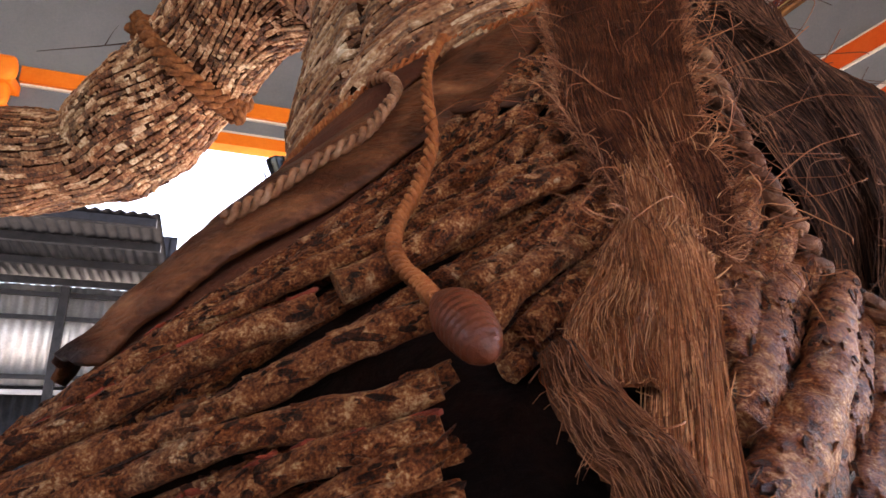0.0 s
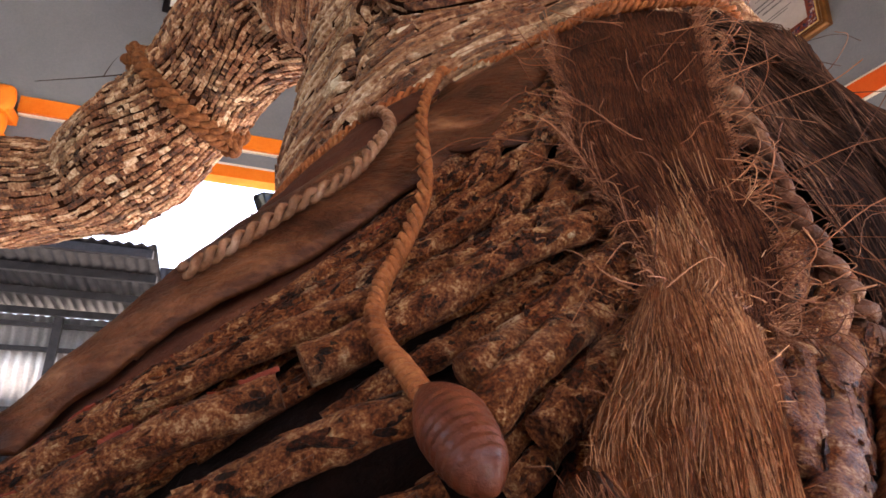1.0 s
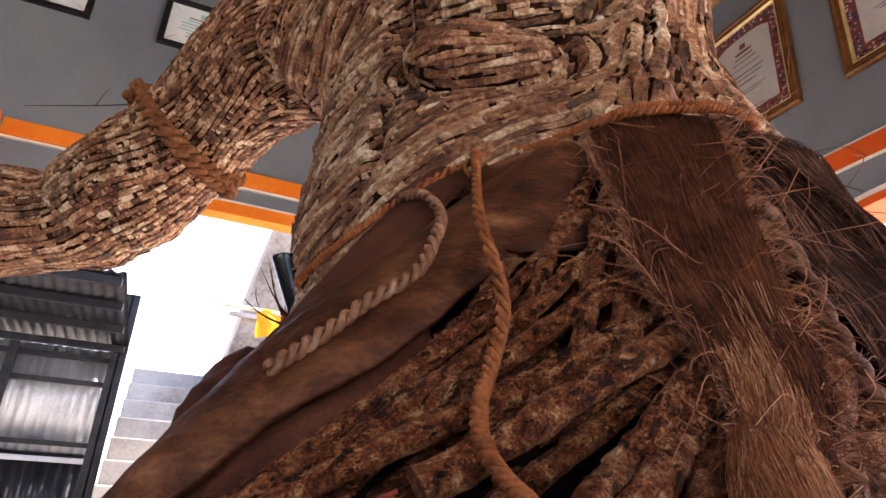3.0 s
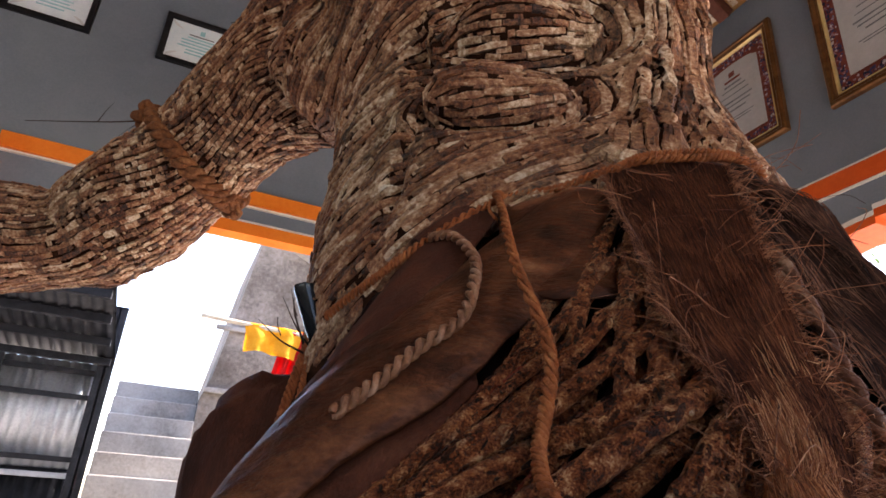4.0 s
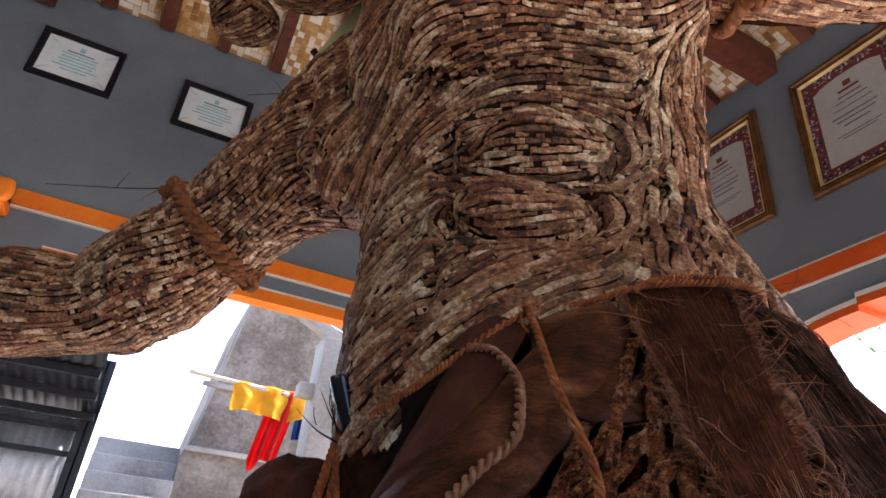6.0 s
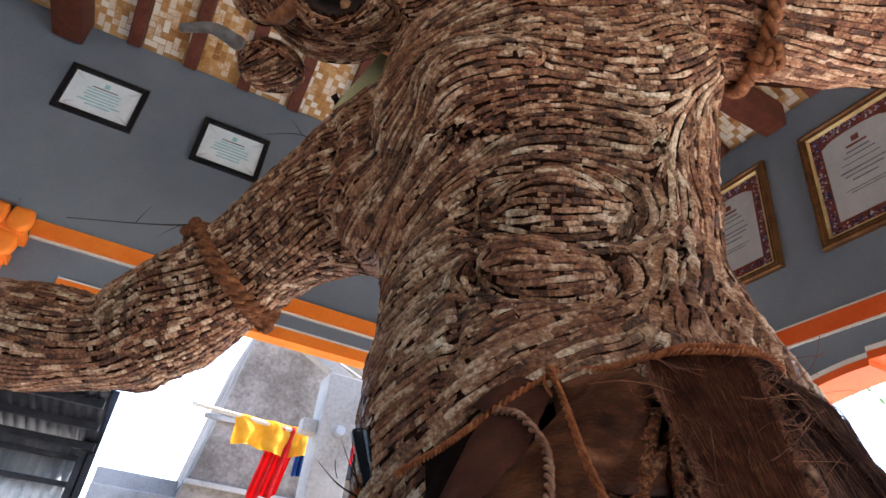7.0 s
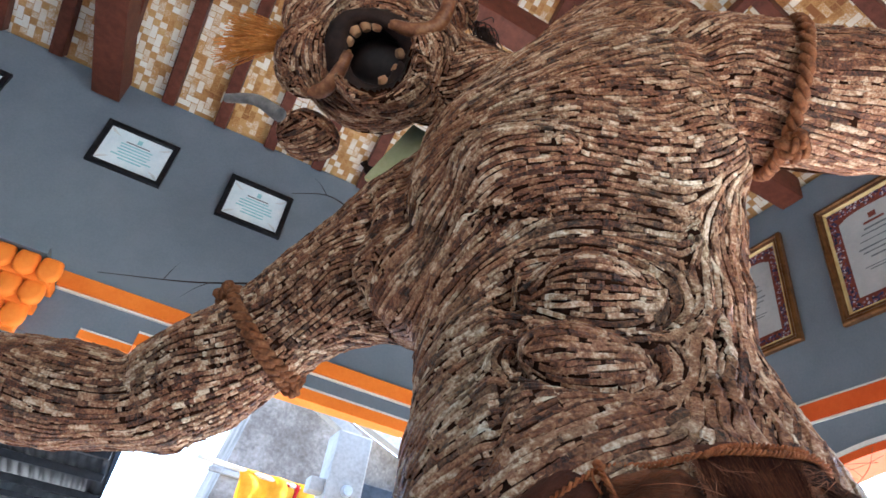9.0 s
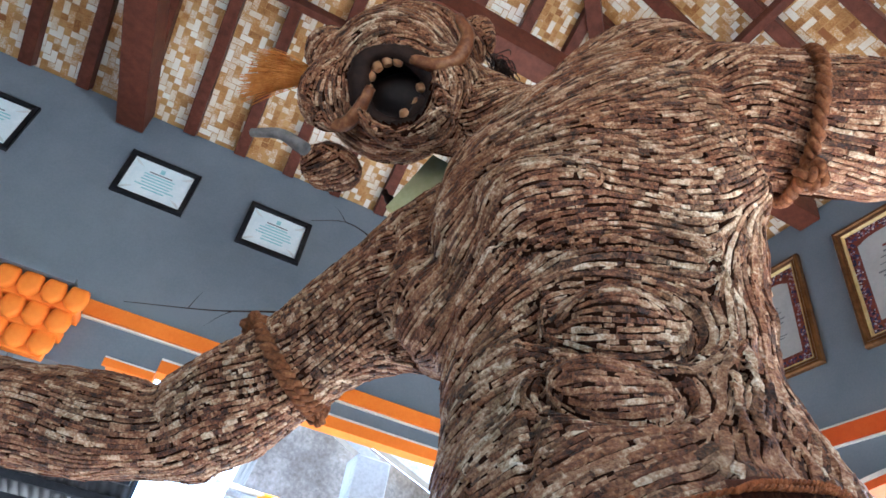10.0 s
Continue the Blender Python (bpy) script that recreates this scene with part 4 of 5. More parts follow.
# band of bark cloth above the rope
bm = bmesh.new()
shell_strip(bm, [(0.02, 1.655), (0.111, 1.735), (0.19, 1.755), (0.28, 1.765), (0.35, 1.768), (0.39, 1.76), (0.43, 1.745)], 0.026, 0.002, 0.006, 0.004, 40, 7, ragged=0.006, seed=5)
tagged(mesh_object("waist_band", bm, M_MAT, smooth=True), "brown fibre band wrapped round the statue's waist", "waist band")

# ropes and braids
bm = bmesh.new()
braid(bm, skirt_line([(-0.150, 1.60), (-0.112, 1.60), (-0.066, 1.566), (-0.018, 1.592), (0.023, 1.628), (0.111, 1.708), (0.19, 1.718), (0.28, 1.727), (0.35, 1.735), (0.39, 1.733), (0.44, 1.718)][2:], 60, lambda u: 0.012 + 0.022 * math.exp(-((u - 0.68) / 0.17) ** 4)), 0.0042, 2, 0.018)
braid(bm, skirt_line([(0.235, 1.722), (0.28, 1.735), (0.35, 1.744), (0.39, 1.741), (0.44, 1.724)], 40, lambda u: 0.014 + 0.022 * math.exp(-((u - 0.30) / 0.36) ** 4)), 0.0042, 2, 0.018)
tagged(mesh_object("waist_rope", bm, M_ROPE, smooth=True), "thin twisted brown rope tied round the statue's waist", "rope")
bm = bmesh.new()
CORD = [(0.108, 1.712), (0.112, 1.640), (0.115, 1.556), (0.127, 1.467), (0.118, 1.427), (0.111, 1.403), (0.115, 1.380), (0.130, 1.361), (0.140, 1.349)]
braid(bm, skirt_line(CORD, 60, lambda u: 0.012 + 0.006 * u + 0.020 * math.exp(-((u - 0.24) / 0.2) ** 2)), 0.0040, 3, 0.030)
bmesh.ops.create_icosphere(bm, subdivisions=2, radius=0.008, matrix=Matrix.Translation(skirt(0.109, 1.712, 0.014)[0]))
sweep(bm, spline([skirt(0.100, 1.705, 0.014)[0], skirt(0.098, 1.68, 0.016)[0], skirt(0.103, 1.665, 0.012)[0]], 10), 0.002, 6)
tagged(mesh_object("braided_cord", bm, M_ROPE, smooth=True), "braided orange-brown cord hanging down the bark skirt", "cord")
bm = bmesh.new()
LOOP = [(0.040, 1.636), (0.062, 1.624), (0.081, 1.582), (0.082, 1.541), (0.072, 1.498), (0.044, 1.470), (0.019, 1.441), (-0.003, 1.418), (-0.013, 1.403)][:-1]
braid(bm, skirt_line(LOOP, 70, lambda u: 0.016 + 0.010 * min(1, 2.2 * u)), 0.0044, 2, 0.024, 0.60)
tagged(mesh_object("leaf_braid", bm, M_PALE_ROPE, smooth=True), "pale brown braid looped over the palm sheath", "braid")
bm = bmesh.new()
braid(bm, skirt_line([(0.325, 1.600), (0.318, 1.520), (0.317, 1.478), (0.329, 1.441), (0.348, 1.421), (0.371, 1.395), (0.395, 1.365), (0.43, 1.33)], 60, 0.014), 0.0064, 2, 0.046, 0.74)
tagged(mesh_object("twisted_band", bm, M_BAND, smooth=True), "thick two-strand twisted band of dark brown bark", "braid")
for k, (dr, ln) in enumerate(((-0.030, 0.30), (-0.012, 0.33), (0.004, 0.31), (0.022, 0.28), (0.037, 0.30))):
    bm = bmesh.new()
    top = (-0.118 + dr * 0.5, 1.636 - 0.004 * k)
    pts = [W(-0.112 + dr * (0.4 + 0.9 * u) - 0.02 * u, 0.935 - 0.04 * u - 0.1 * dr, 1.640 - 0.004 * k - ln * u) for u in (0, 0.2, 0.45, 0.7, 1.0)]
    braid(bm, pts, 0.0062, 3, 0.026)
    tagged(mesh_object("hanging_braid", bm, M_ROPE, smooth=True), "thick braided brown tassel hanging at the hip", "braid", "hip tassels")

# shell at the cord's end
bm = bmesh.new()
a, nrm = skirt(0.139, 1.352, 0.016)
b = skirt(0.160, 1.318, 0.024)[0]
axis = spline([a, (a + b) / 2 + nrm * 0.004, b], 80)
sweep(bm, axis, lambda u: 0.0114 * (math.sin(math.pi * min(1, 0.12 + 0.80 * u)) ** 0.5) * math.sqrt(max(0.04, 1 - max(0.0, (u - 0.80) / 0.2) ** 2)) * (0.62 + 0.38 * min(1, u * 2.2)) * (1 + 0.022 * math.sin(u * 105)), 28)
tagged(mesh_object("snail_shell", bm, M_SHELL, smooth=True), "red-brown ridged shell tied to the end of the cord", "shell")


# fibre mats
def fibre_mat(name, rows_, off, mats, label, strands, hairs, seed, fold=0.0, hair_len=0.05, wave=0.004, thin=1.0, bare=0.0, fur=0.33):
    """A sheet of palm fibre: rows of (height, left, right) with strands along it and stray hairs at its edges."""
    rr = random.Random(seed)
    n, across = 34, 15
    rows3 = spline([Vector(r_) for r_ in rows_], n)

    def place(v, u, h=0.0):
        i = min(max(v, 0), 1) * (n - 1)
        k = min(int(i), n - 2)
        q = rows3[k].lerp(rows3[k + 1], i - k)
        r_ = q.y + (q.z - q.y) * u
        return skirt(r_, q.x, off + h + wave * noise.noise(Vector((u * 4, v * 6, seed))) + fold * math.sin(u * 11 + v * 2) + 0.008 * (1 - (2 * u - 1) ** 2))
    root = thing(name, place(0.0, 0.5)[0], label, "fibre mat")
    bm = bmesh.new()
    g = []
    for j in range(n):
        row = []
        for i in range(across):
            jag = 0.05 * noise.noise(Vector((j * 0.9, i * 7.0, seed))) if i in (0, across - 1) else 0
            p, nn = place(bare + (1 - bare) * j / (n - 1), i / (across - 1) + jag)
            row.append(bm.verts.new(p))
        g.append(row)
    for a_, b_ in zip(g, g[1:]):
        for i in range(across - 1):
            bm.faces.new((a_[i], a_[i + 1], b_[i + 1], b_[i]))
    bmesh.ops.solidify(bm, geom=bm.faces[:], thickness=0.003)
    worn("sheet", bm, mats[0], root)
    bm = bmesh.new()
    for k in range(strands):
        u0, v0 = rr.random(), rr.uniform(-0.02, 0.85)
        if bare and v0 < bare and rr.random() > (max(v0, 0.0) / bare) ** 1.5:
            v0 = rr.uniform(bare, 0.85)
        span = rr.uniform(0.12, 0.4)
        drift = rr.uniform(-0.05, 0.05)
        pts = [place(v0 + span * q, u0 + drift * q + 0.02 * math.sin(q * 5 + k), 0.001 + 0.0022 * rr.random())[0] for q in (0, 0.25, 0.5, 0.75, 1.0)]
        sweep(bm, pts, rr.uniform(0.00016, 0.00042) * thin, 3)
    tagged(worn("fibre_layer", bm, mats[-1] if len(mats) < 3 else mats[2], root, "packed brown fibre strands", smooth=False), kind="stuff")
    bm = bmesh.new()
    for k in range(hairs):
        e = rr.choice((0.02, 0.98, 0.98, rr.random()))
        v0 = rr.random()
        p, nn = place(v0, e, 0.002)
        away = R_AXIS * (1 if e > 0.5 else -1) * rr.uniform(0.2, 1) + nn * rr.uniform(0.1, 0.9) + Vector((0, 0, rr.uniform(-0.8, 0.5)))
        L = hair_len * rr.uniform(0.15, 1.0) ** 1.6
        bend = Vector((rr.uniform(-1, 1), rr.uniform(-1, 1), rr.uniform(-1, 0.6))) * L * 0.5
        curl = away.cross(nn) * L * rr.uniform(-0.7, 0.7)
        sweep(bm, spline([p, p + away * L * 0.35 + bend * 0.1, p + away * L * 0.75 + bend * 0.5 + curl, p + away * L * 0.8 + bend * 1.3 + curl * 1.4], 12), rr.uniform(0.00018, 0.00038), 4)
    for k in range(int(strands * fur)):
        e = rr.choice((0.0, 1.0))
        v0 = rr.random()
        p, nn = place(v0, e, 0.001)
        out = (R_AXIS * (1 if e > 0.5 else -1) * rr.uniform(0.1, 1) + Vector((0, 0, rr.uniform(-1.3, 0.5)))).normalized()
        L = rr.uniform(0.003, 0.014)
        side_ = out.cross(nn) * L * rr.uniform(-0.4, 0.4)
        p = p - R_AXIS * (1 if e > 0.5 else -1) * rr.uniform(0.0, 0.008)
        sweep(bm, [p, p + out * L * 0.5 + nn * L * rr.uniform(0.1, 0.5), p + out * L + side_ + nn * L * rr.uniform(-0.1, 0.9)], 0.0003 * thin, 3)
    tagged(worn("fibre_tangle", bm, mats[1], root, "loose brown fibres", smooth=False), kind="stuff")
    return root


fibre_mat("front_mat", [(1.738, 0.225, 0.350), (1.66, 0.216, 0.330), (1.570, 0.214, 0.306), (1.491, 0.204, 0.292), (1.425, 0.219, 0.288), (1.385, 0.216, 0.276)],
          0.020, (M_MAT, M_FIBRE, M_STRAND), "hanging brown palm-fibre mat with frayed hairy edges", 3000, 330, 21, hair_len=0.07, thin=0.65, fur=0.9)
fibre_mat("coir_fringe", [(1.500, 0.222, 0.284), (1.462, 0.222, 0.280), (1.425, 0.222, 0.276), (1.39, 0.219, 0.266), (1.347, 0.214, 0.252), (1.291, 0.199, 0.230), (1.20, 0.172, 0.205)],
          0.0215, (M_COIR, M_COIR), "straight golden-brown coir fringe below the fibre mat", 3600, 30, 26, hair_len=0.02, thin=0.85, bare=0.36, fur=0.05)
fibre_mat("side_mat", [(1.748, 0.350, 0.425), (1.68, 0.370, 0.45), (1.60, 0.380, 0.48), (1.52, 0.39, 0.51), (1.42, 0.40, 0.55), (1.32, 0.41, 0.58)],
          0.012, (M_DARK_MAT, M_DARK_FIBRE), "dark brown palm-fibre sheet draped over the hip", 900, 90, 22, fold=0.006, hair_len=0.06, wave=0.012)
fibre_mat("inner_mat", [(1.70, 0.330, 0.420), (1.60, 0.325, 0.430), (1.52, 0.335, 0.45), (1.44, 0.36, 0.47), (1.38, 0.39, 0.50)],
          0.002, (M_DARK_MAT, M_DARK_FIBRE), "dark tangled palm fibre behind the twisted band", 500, 120, 23, fold=0.004, hair_len=0.07, wave=0.008)
fibre_mat("lower_flap", [(1.318, 0.172, 0.184), (1.302, 0.174, 0.194), (1.288, 0.179, 0.204), (1.274, 0.186, 0.214), (1.235, 0.190, 0.222)],
          0.026, (M_SPATHE, M_FIBRE), "curled brown sheath flap below the coir fringe", 420, 14, 24, hair_len=0.012, thin=0.45, fur=0.1)
fibre_mat("husk_piece", [(1.395, 0.213, 0.221), (1.374, 0.201, 0.226), (1.350, 0.190, 0.226), (1.332, 0.181, 0.222), (1.305, 0.180, 0.214)],
          0.022, (M_COIR, M_COIR), "pale split husk standing out beside the coir fringe", 620, 10, 25, hair_len=0.012, thin=0.5, fur=0.1)

# black hilt with thin twigs, tucked behind the waist rope
bm = bmesh.new()
sweep(bm, spline([W(-0.105, 0.91, 1.570), W(-0.118, 0.905, 1.600), W(-0.138, 0.90, 1.652), W(-0.140, 0.90, 1.660)], 9), lambda u: 0.013 + 0.006 * u if u < 0.95 else 0.013, 6, 0.75)
bmesh.ops.bevel(bm, geom=bm.edges[:], offset=0.0012, segments=1, affect="EDGES")
tagged(mesh_object("dagger_hilt", bm, M_HILT), "glossy black dagger hilt tucked into the waist rope", "dagger")
for k, (a, b) in enumerate((((-0.12, 0.91, 1.575), (-0.165, 0.89, 1.640)), ((-0.13, 0.91, 1.57), (-0.195, 0.90, 1.610)), ((-0.13, 0.90, 1.58), (-0.150, 0.87, 1.645)))):
    bm = bmesh.new()
    p, q = W(*a), W(*b)
    sweep(bm, spline([p, (p + q) / 2 + Vector((0, 0, -0.006)), q], 8), lambda u: 0.0016 * (1.2 - u), 5)
    m_ = (p + q) / 2
    sweep(bm, spline([m_, m_ + Vector((-0.006, 0, 0.012)), m_ + Vector((-0.008, 0, 0.024))], 5), 0.0008, 4)
    tagged(mesh_object("twig", bm, M_LIP), "thin dark twig beside the black hilt", "twig", "twigs at the hip")


def arm_rope(centre, axis, radius, thick, tilt, knots, label, turns=((0, -0.009), (1, 0.009))):
    """A rope wound round an arm, with its knots."""
    t = (W(*axis)).normalized()
    s = t.cross(Vector((0, 0, 1))).normalized()
    u = s.cross(t)
    bm = bmesh.new()
    for turn, shift in turns:
        pts = [W(*centre) + (s * math.cos(a) + u * math.sin(a)) * radius + t * (shift + tilt * math.sin(a + turn)) for a in [2 * math.pi * k / 26 for k in range(27)]]
        braid(bm, pts, thick, 2, thick * 4.2, 0.7, 0.008)
    for kx, size in knots:
        c = W(*kx)
        for q in range(3):
            d = Vector((math.cos(q * 2.1), math.sin(q * 2.1), 0.4 * (q - 1))) * size * 0.45
            ring_ = [c + d + (Vector((math.cos(a), 0, math.sin(a))) if q % 2 else Vector((0, math.cos(a), math.sin(a)))) * size * 0.6 for a in [2 * math.pi * k / 14 for k in range(15)]]
            braid(bm, ring_, size * 0.5, 2, size * 2, 0.7, 0.008)
    return tagged(mesh_object("arm_rope", bm, M_ARM_ROPE, smooth=True), label, "rope", "arm ropes")


arm_rope((-0.645, 1.57, 2.235), (-0.47, 0.19, -0.36), 0.160, 0.014, 0.012, [((-0.766, 1.484, 2.305), 0.028), ((-0.535, 1.60, 2.115), 0.026)], "thick brown rope knotted round the lowered arm")
arm_rope((0.675, 1.00, 2.912), (0.5, -0.06, -0.02), 0.208, 0.0150, 0.012, [((0.655, 0.955, 2.675), 0.030)], "thick brown rope knotted round the raised arm", ((0, 0.0),))

# ---- on the walls ----
M_BLACK_FRAME = material("black_frame", [(0.3, (0.006, 0.006, 0.008)), (0.7, (0.016, 0.016, 0.018))], 20, 0.3, 0.05)
M_PAPER = material("certificate_paper", [(0.3, (0.62, 0.72, 0.75)), (0.7, (0.78, 0.84, 0.85))], 6, 0.5, 0.02)
M_CORNER = material("paper_corner", [(0.3, (0.55, 0.58, 0.58)), (0.7, (0.70, 0.72, 0.70))], 20, 0.6, 0.02)
M_TEAL = material("teal_print", [(0.3, (0.25, 0.52, 0.55)), (0.7, (0.38, 0.62, 0.64))], 20, 0.6, 0.0)
M_INK = material("dark_print", [(0.3, (0.10, 0.11, 0.12)), (0.7, (0.22, 0.22, 0.23))], 20, 0.6, 0.0)
M_GOLD = material("gold_moulding", [(0.3, (0.085, 0.036, 0.013)), (0.7, (0.19, 0.088, 0.030))], 14, 0.35, 0.15, metal=0.35)
M_GOLD_LIGHT = material("pale_gold_moulding", [(0.3, (0.55, 0.40, 0.16)), (0.7, (0.75, 0.60, 0.30))], 14, 0.3, 0.1, metal=0.4)
M_GREY_PAPER = material("grey_paper", [(0.3, (0.38, 0.385, 0.38)), (0.7, (0.48, 0.48, 0.47))], 5, 0.5, 0.02)
M_RED_BORDER = material("red_border", [(0.3, (0.13, 0.028, 0.018)), (0.7, (0.22, 0.055, 0.035))], 20, 0.5, 0.05)
M_TESSERA = material("printed_ornament", [(0.2, (0.02, 0.02, 0.05)), (0.45, (0.07, 0.06, 0.15)), (0.60, (0.26, 0.05, 0.04)), (0.78, (0.40, 0.36, 0.44)), (0.95, (0.65, 0.60, 0.58))], 12, 0.5, 0.0, island=0.8)


def moulding(bm, w, h, border, depth, steps, mat=0):
    """A mitred picture frame in the xz plane, facing -y; steps are (share of the border, depth)."""
    rings = []
    for share, dep in steps:
        b = border * share
        rings.append([bm.verts.new(v) for v in ((-w / 2 + b, -dep, -h / 2 + b), (w / 2 - b, -dep, -h / 2 + b), (w / 2 - b, -dep, h / 2 - b), (-w / 2 + b, -dep, h / 2 - b))])
    for a, b in zip(rings, rings[1:]):
        for k in range(4):
            bm.faces.new((a[k], a[(k + 1) % 4], b[(k + 1) % 4], b[k])).material_index = mat


def plate(bm, x0, z0, x1, z1, y, t=0.0012, mat=0):
    box(bm, (x0, y - t, z0), (x1, y, z1), mat=mat)


def certificate(centre, w, h, label, group):
    """A landscape certificate in a plain black frame."""
    root = thing("certificate", centre, label, "certificate", group)
    bm = bmesh.new()
    moulding(bm, w, h, 0.030, 0.02, ((0, 0), (0, 0.020), (0.15, 0.024), (0.85, 0.022), (1, 0.016), (1, 0.004)))
    part("frame", bm, M_BLACK_FRAME, root, "black wooden frame")
    bm = bmesh.new()
    plate(bm, -w / 2 + 0.028, -h / 2 + 0.028, w / 2 - 0.028, h / 2 - 0.028, -0.005)
    paper = part("paper", bm, M_PAPER, root, "pale blue paper")
    iw, ih = w / 2 - 0.032, h / 2 - 0.032
    for sx, sz in ((-1, -1), (1, -1), (1, 1), (-1, 1)):
        bm = bmesh.new()
        vs = [bm.verts.new((sx * iw, -0.0072, sz * ih))]
        for k in range(7):
            a = k / 6 * math.pi / 2
            vs.append(bm.verts.new((sx * (iw - 0.06 + 0.06 * math.sin(a) * 0.98), -0.0072, sz * (ih - 0.045 * math.cos(a) * 0.98 + 0.0))))
        bm.faces.new(vs)
        part("corner_ornament", bm, M_CORNER, paper, "grey printed corner")
    rnd2 = random.Random(int(centre[0] * 100))
    bm = bmesh.new()
    plate(bm, -0.012, ih - 0.055, 0.012, ih - 0.025, -0.0064)
    for k in range(6):
        ln = rnd2.uniform(0.05, 0.115)
        plate(bm, -ln, ih - 0.088 - 0.020 * k, ln, ih - 0.080 - 0.020 * k, -0.0064)
    part("print", bm, M_TEAL, paper, "teal printed lines")
    bm = bmesh.new()
    plate(bm, -0.062, ih - 0.070, 0.062, ih - 0.063, -0.0066)
    part("heading", bm, M_INK, paper, "dark heading line")
    return root


certificate((-0.815, NY, 3.604), 0.385, 0.302, "certificate in a black frame on the blue-grey wall", "black framed certificates")
certificate((-0.130, NY, 3.583), 0.372, 0.300, "certificate in a black frame behind the thin twigs", "black framed certificates")
certificate((-1.700, NY, 3.605), 0.385, 0.330, "certificate in a black frame beside the roof beam", "black framed certificates")


def diploma(centre, w, h, label):
    """An upright diploma in a stepped gold frame with a patterned border; faces -x."""
    root = thing("diploma", centre, label, "framed diploma", "gold framed diplomas")
    root.rotation_euler = (0, 0, radians(-90))
    bm = bmesh.new()
    moulding(bm, w, h, 0.052, 0.03, ((0, 0), (0, 0.022), (0.12, 0.030), (0.38, 0.032), (0.52, 0.024), (0.72, 0.026), (0.86, 0.020)))
    frame_ = part("frame", bm, M_GOLD, root, "brown and gold moulded frame")
    bm = bmesh.new()
    moulding(bm, w - 0.085, h - 0.085, 0.010, 0.02, ((0, 0.012), (0, 0.022), (0.5, 0.024), (1, 0.016), (1, 0.004)))
    part("inner_moulding", bm, M_GOLD_LIGHT, frame_, "bright gilt inner edge")
    iw, ih = w / 2 - 0.050, h / 2 - 0.050
    bm = bmesh.new()
    plate(bm, -iw, -ih, iw, ih, -0.004)
    back = part("mount", bm, M_RED_BORDER, root, "dark red printed mount")
    rnd2 = random.Random(int(centre[1] * 100))
    bm = bmesh.new()
    for x0, x1, z0, z1 in ((-iw, -iw + 0.040, -ih, ih), (iw - 0.040, iw, -ih, ih), (-iw + 0.04, iw - 0.04, ih - 0.045, ih), (-iw + 0.04, iw - 0.04, -ih, -ih + 0.045)):
        for k in range(int((x1 - x0) * (z1 - z0) / 0.00011)):
            x, z, s = rnd2.uniform(x0, x1), rnd2.uniform(z0, z1), rnd2.uniform(0.004, 0.011)
            vs = [bm.verts.new((min(max(x + s * math.cos(a) * rnd2.uniform(0.5, 1.1), -iw), iw), -0.0062 - 0.0001 * (k % 9), min(max(z + s * math.sin(a) * rnd2.uniform(0.5, 1.1), -ih), ih))) for a in (0, 1.2, 2.5, 3.7, 5.0)]
            bm.faces.new(vs)
    tagged(part("ornament", bm, M_TESSERA, back, "red, blue and white printed ornament"), kind="stuff")
    pw, ph = iw - 0.052, ih - 0.060
    bm = bmesh.new()
    vs = [bm.verts.new((-pw, -0.0085, -ph)), bm.verts.new((pw, -0.0085, -ph)), bm.verts.new((pw, -0.0085, ph - 0.03))]
    for k in range(9):
        a = k / 8 * math.pi
        vs.append(bm.verts.new((pw * 0.86 * math.cos(a), -0.0085, ph - 0.022 + 0.022 * math.sin(a))))
    vs.append(bm.verts.new((-pw, -0.0085, ph - 0.03)))
    bm.faces.new(vs)
    paper = part("paper", bm, M_GREY_PAPER, root, "pale grey paper")
    bm = bmesh.new()
    for z, ln, th in ((0.10, 0.055, 0.010), (0.075, 0.075, 0.006), (0.04, 0.09, 0.005), (0.0, 0.105, 0.008), (-0.025, 0.09, 0.007), (-0.055, 0.06, 0.008), (-0.10, 0.10, 0.004), (-0.115, 0.08, 0.004)):
        ln = min(ln, pw - 0.01)
        plate(bm, -ln, z, ln, z + th, -0.0090)
    part("print", bm, M_INK, paper, "dark printed lines")
    bm = bmesh.new()
    plate(bm, -0.018, ph - 0.075, 0.018, ph - 0.045, -0.0090)
    plate(bm, -0.05, ph - 0.10, 0.05, ph - 0.088, -0.0090)
    part("emblem", bm, M_RED_BORDER, paper, "small red emblem")
    return root


diploma((EX, 1.945, 3.485), 0.53, 0.675, "upright diploma in a gold-brown frame beside the statue's flank")
diploma((EX, 1.205, 3.467), 0.53, 0.682, "upright diploma in a gold-brown frame under the roof beam")

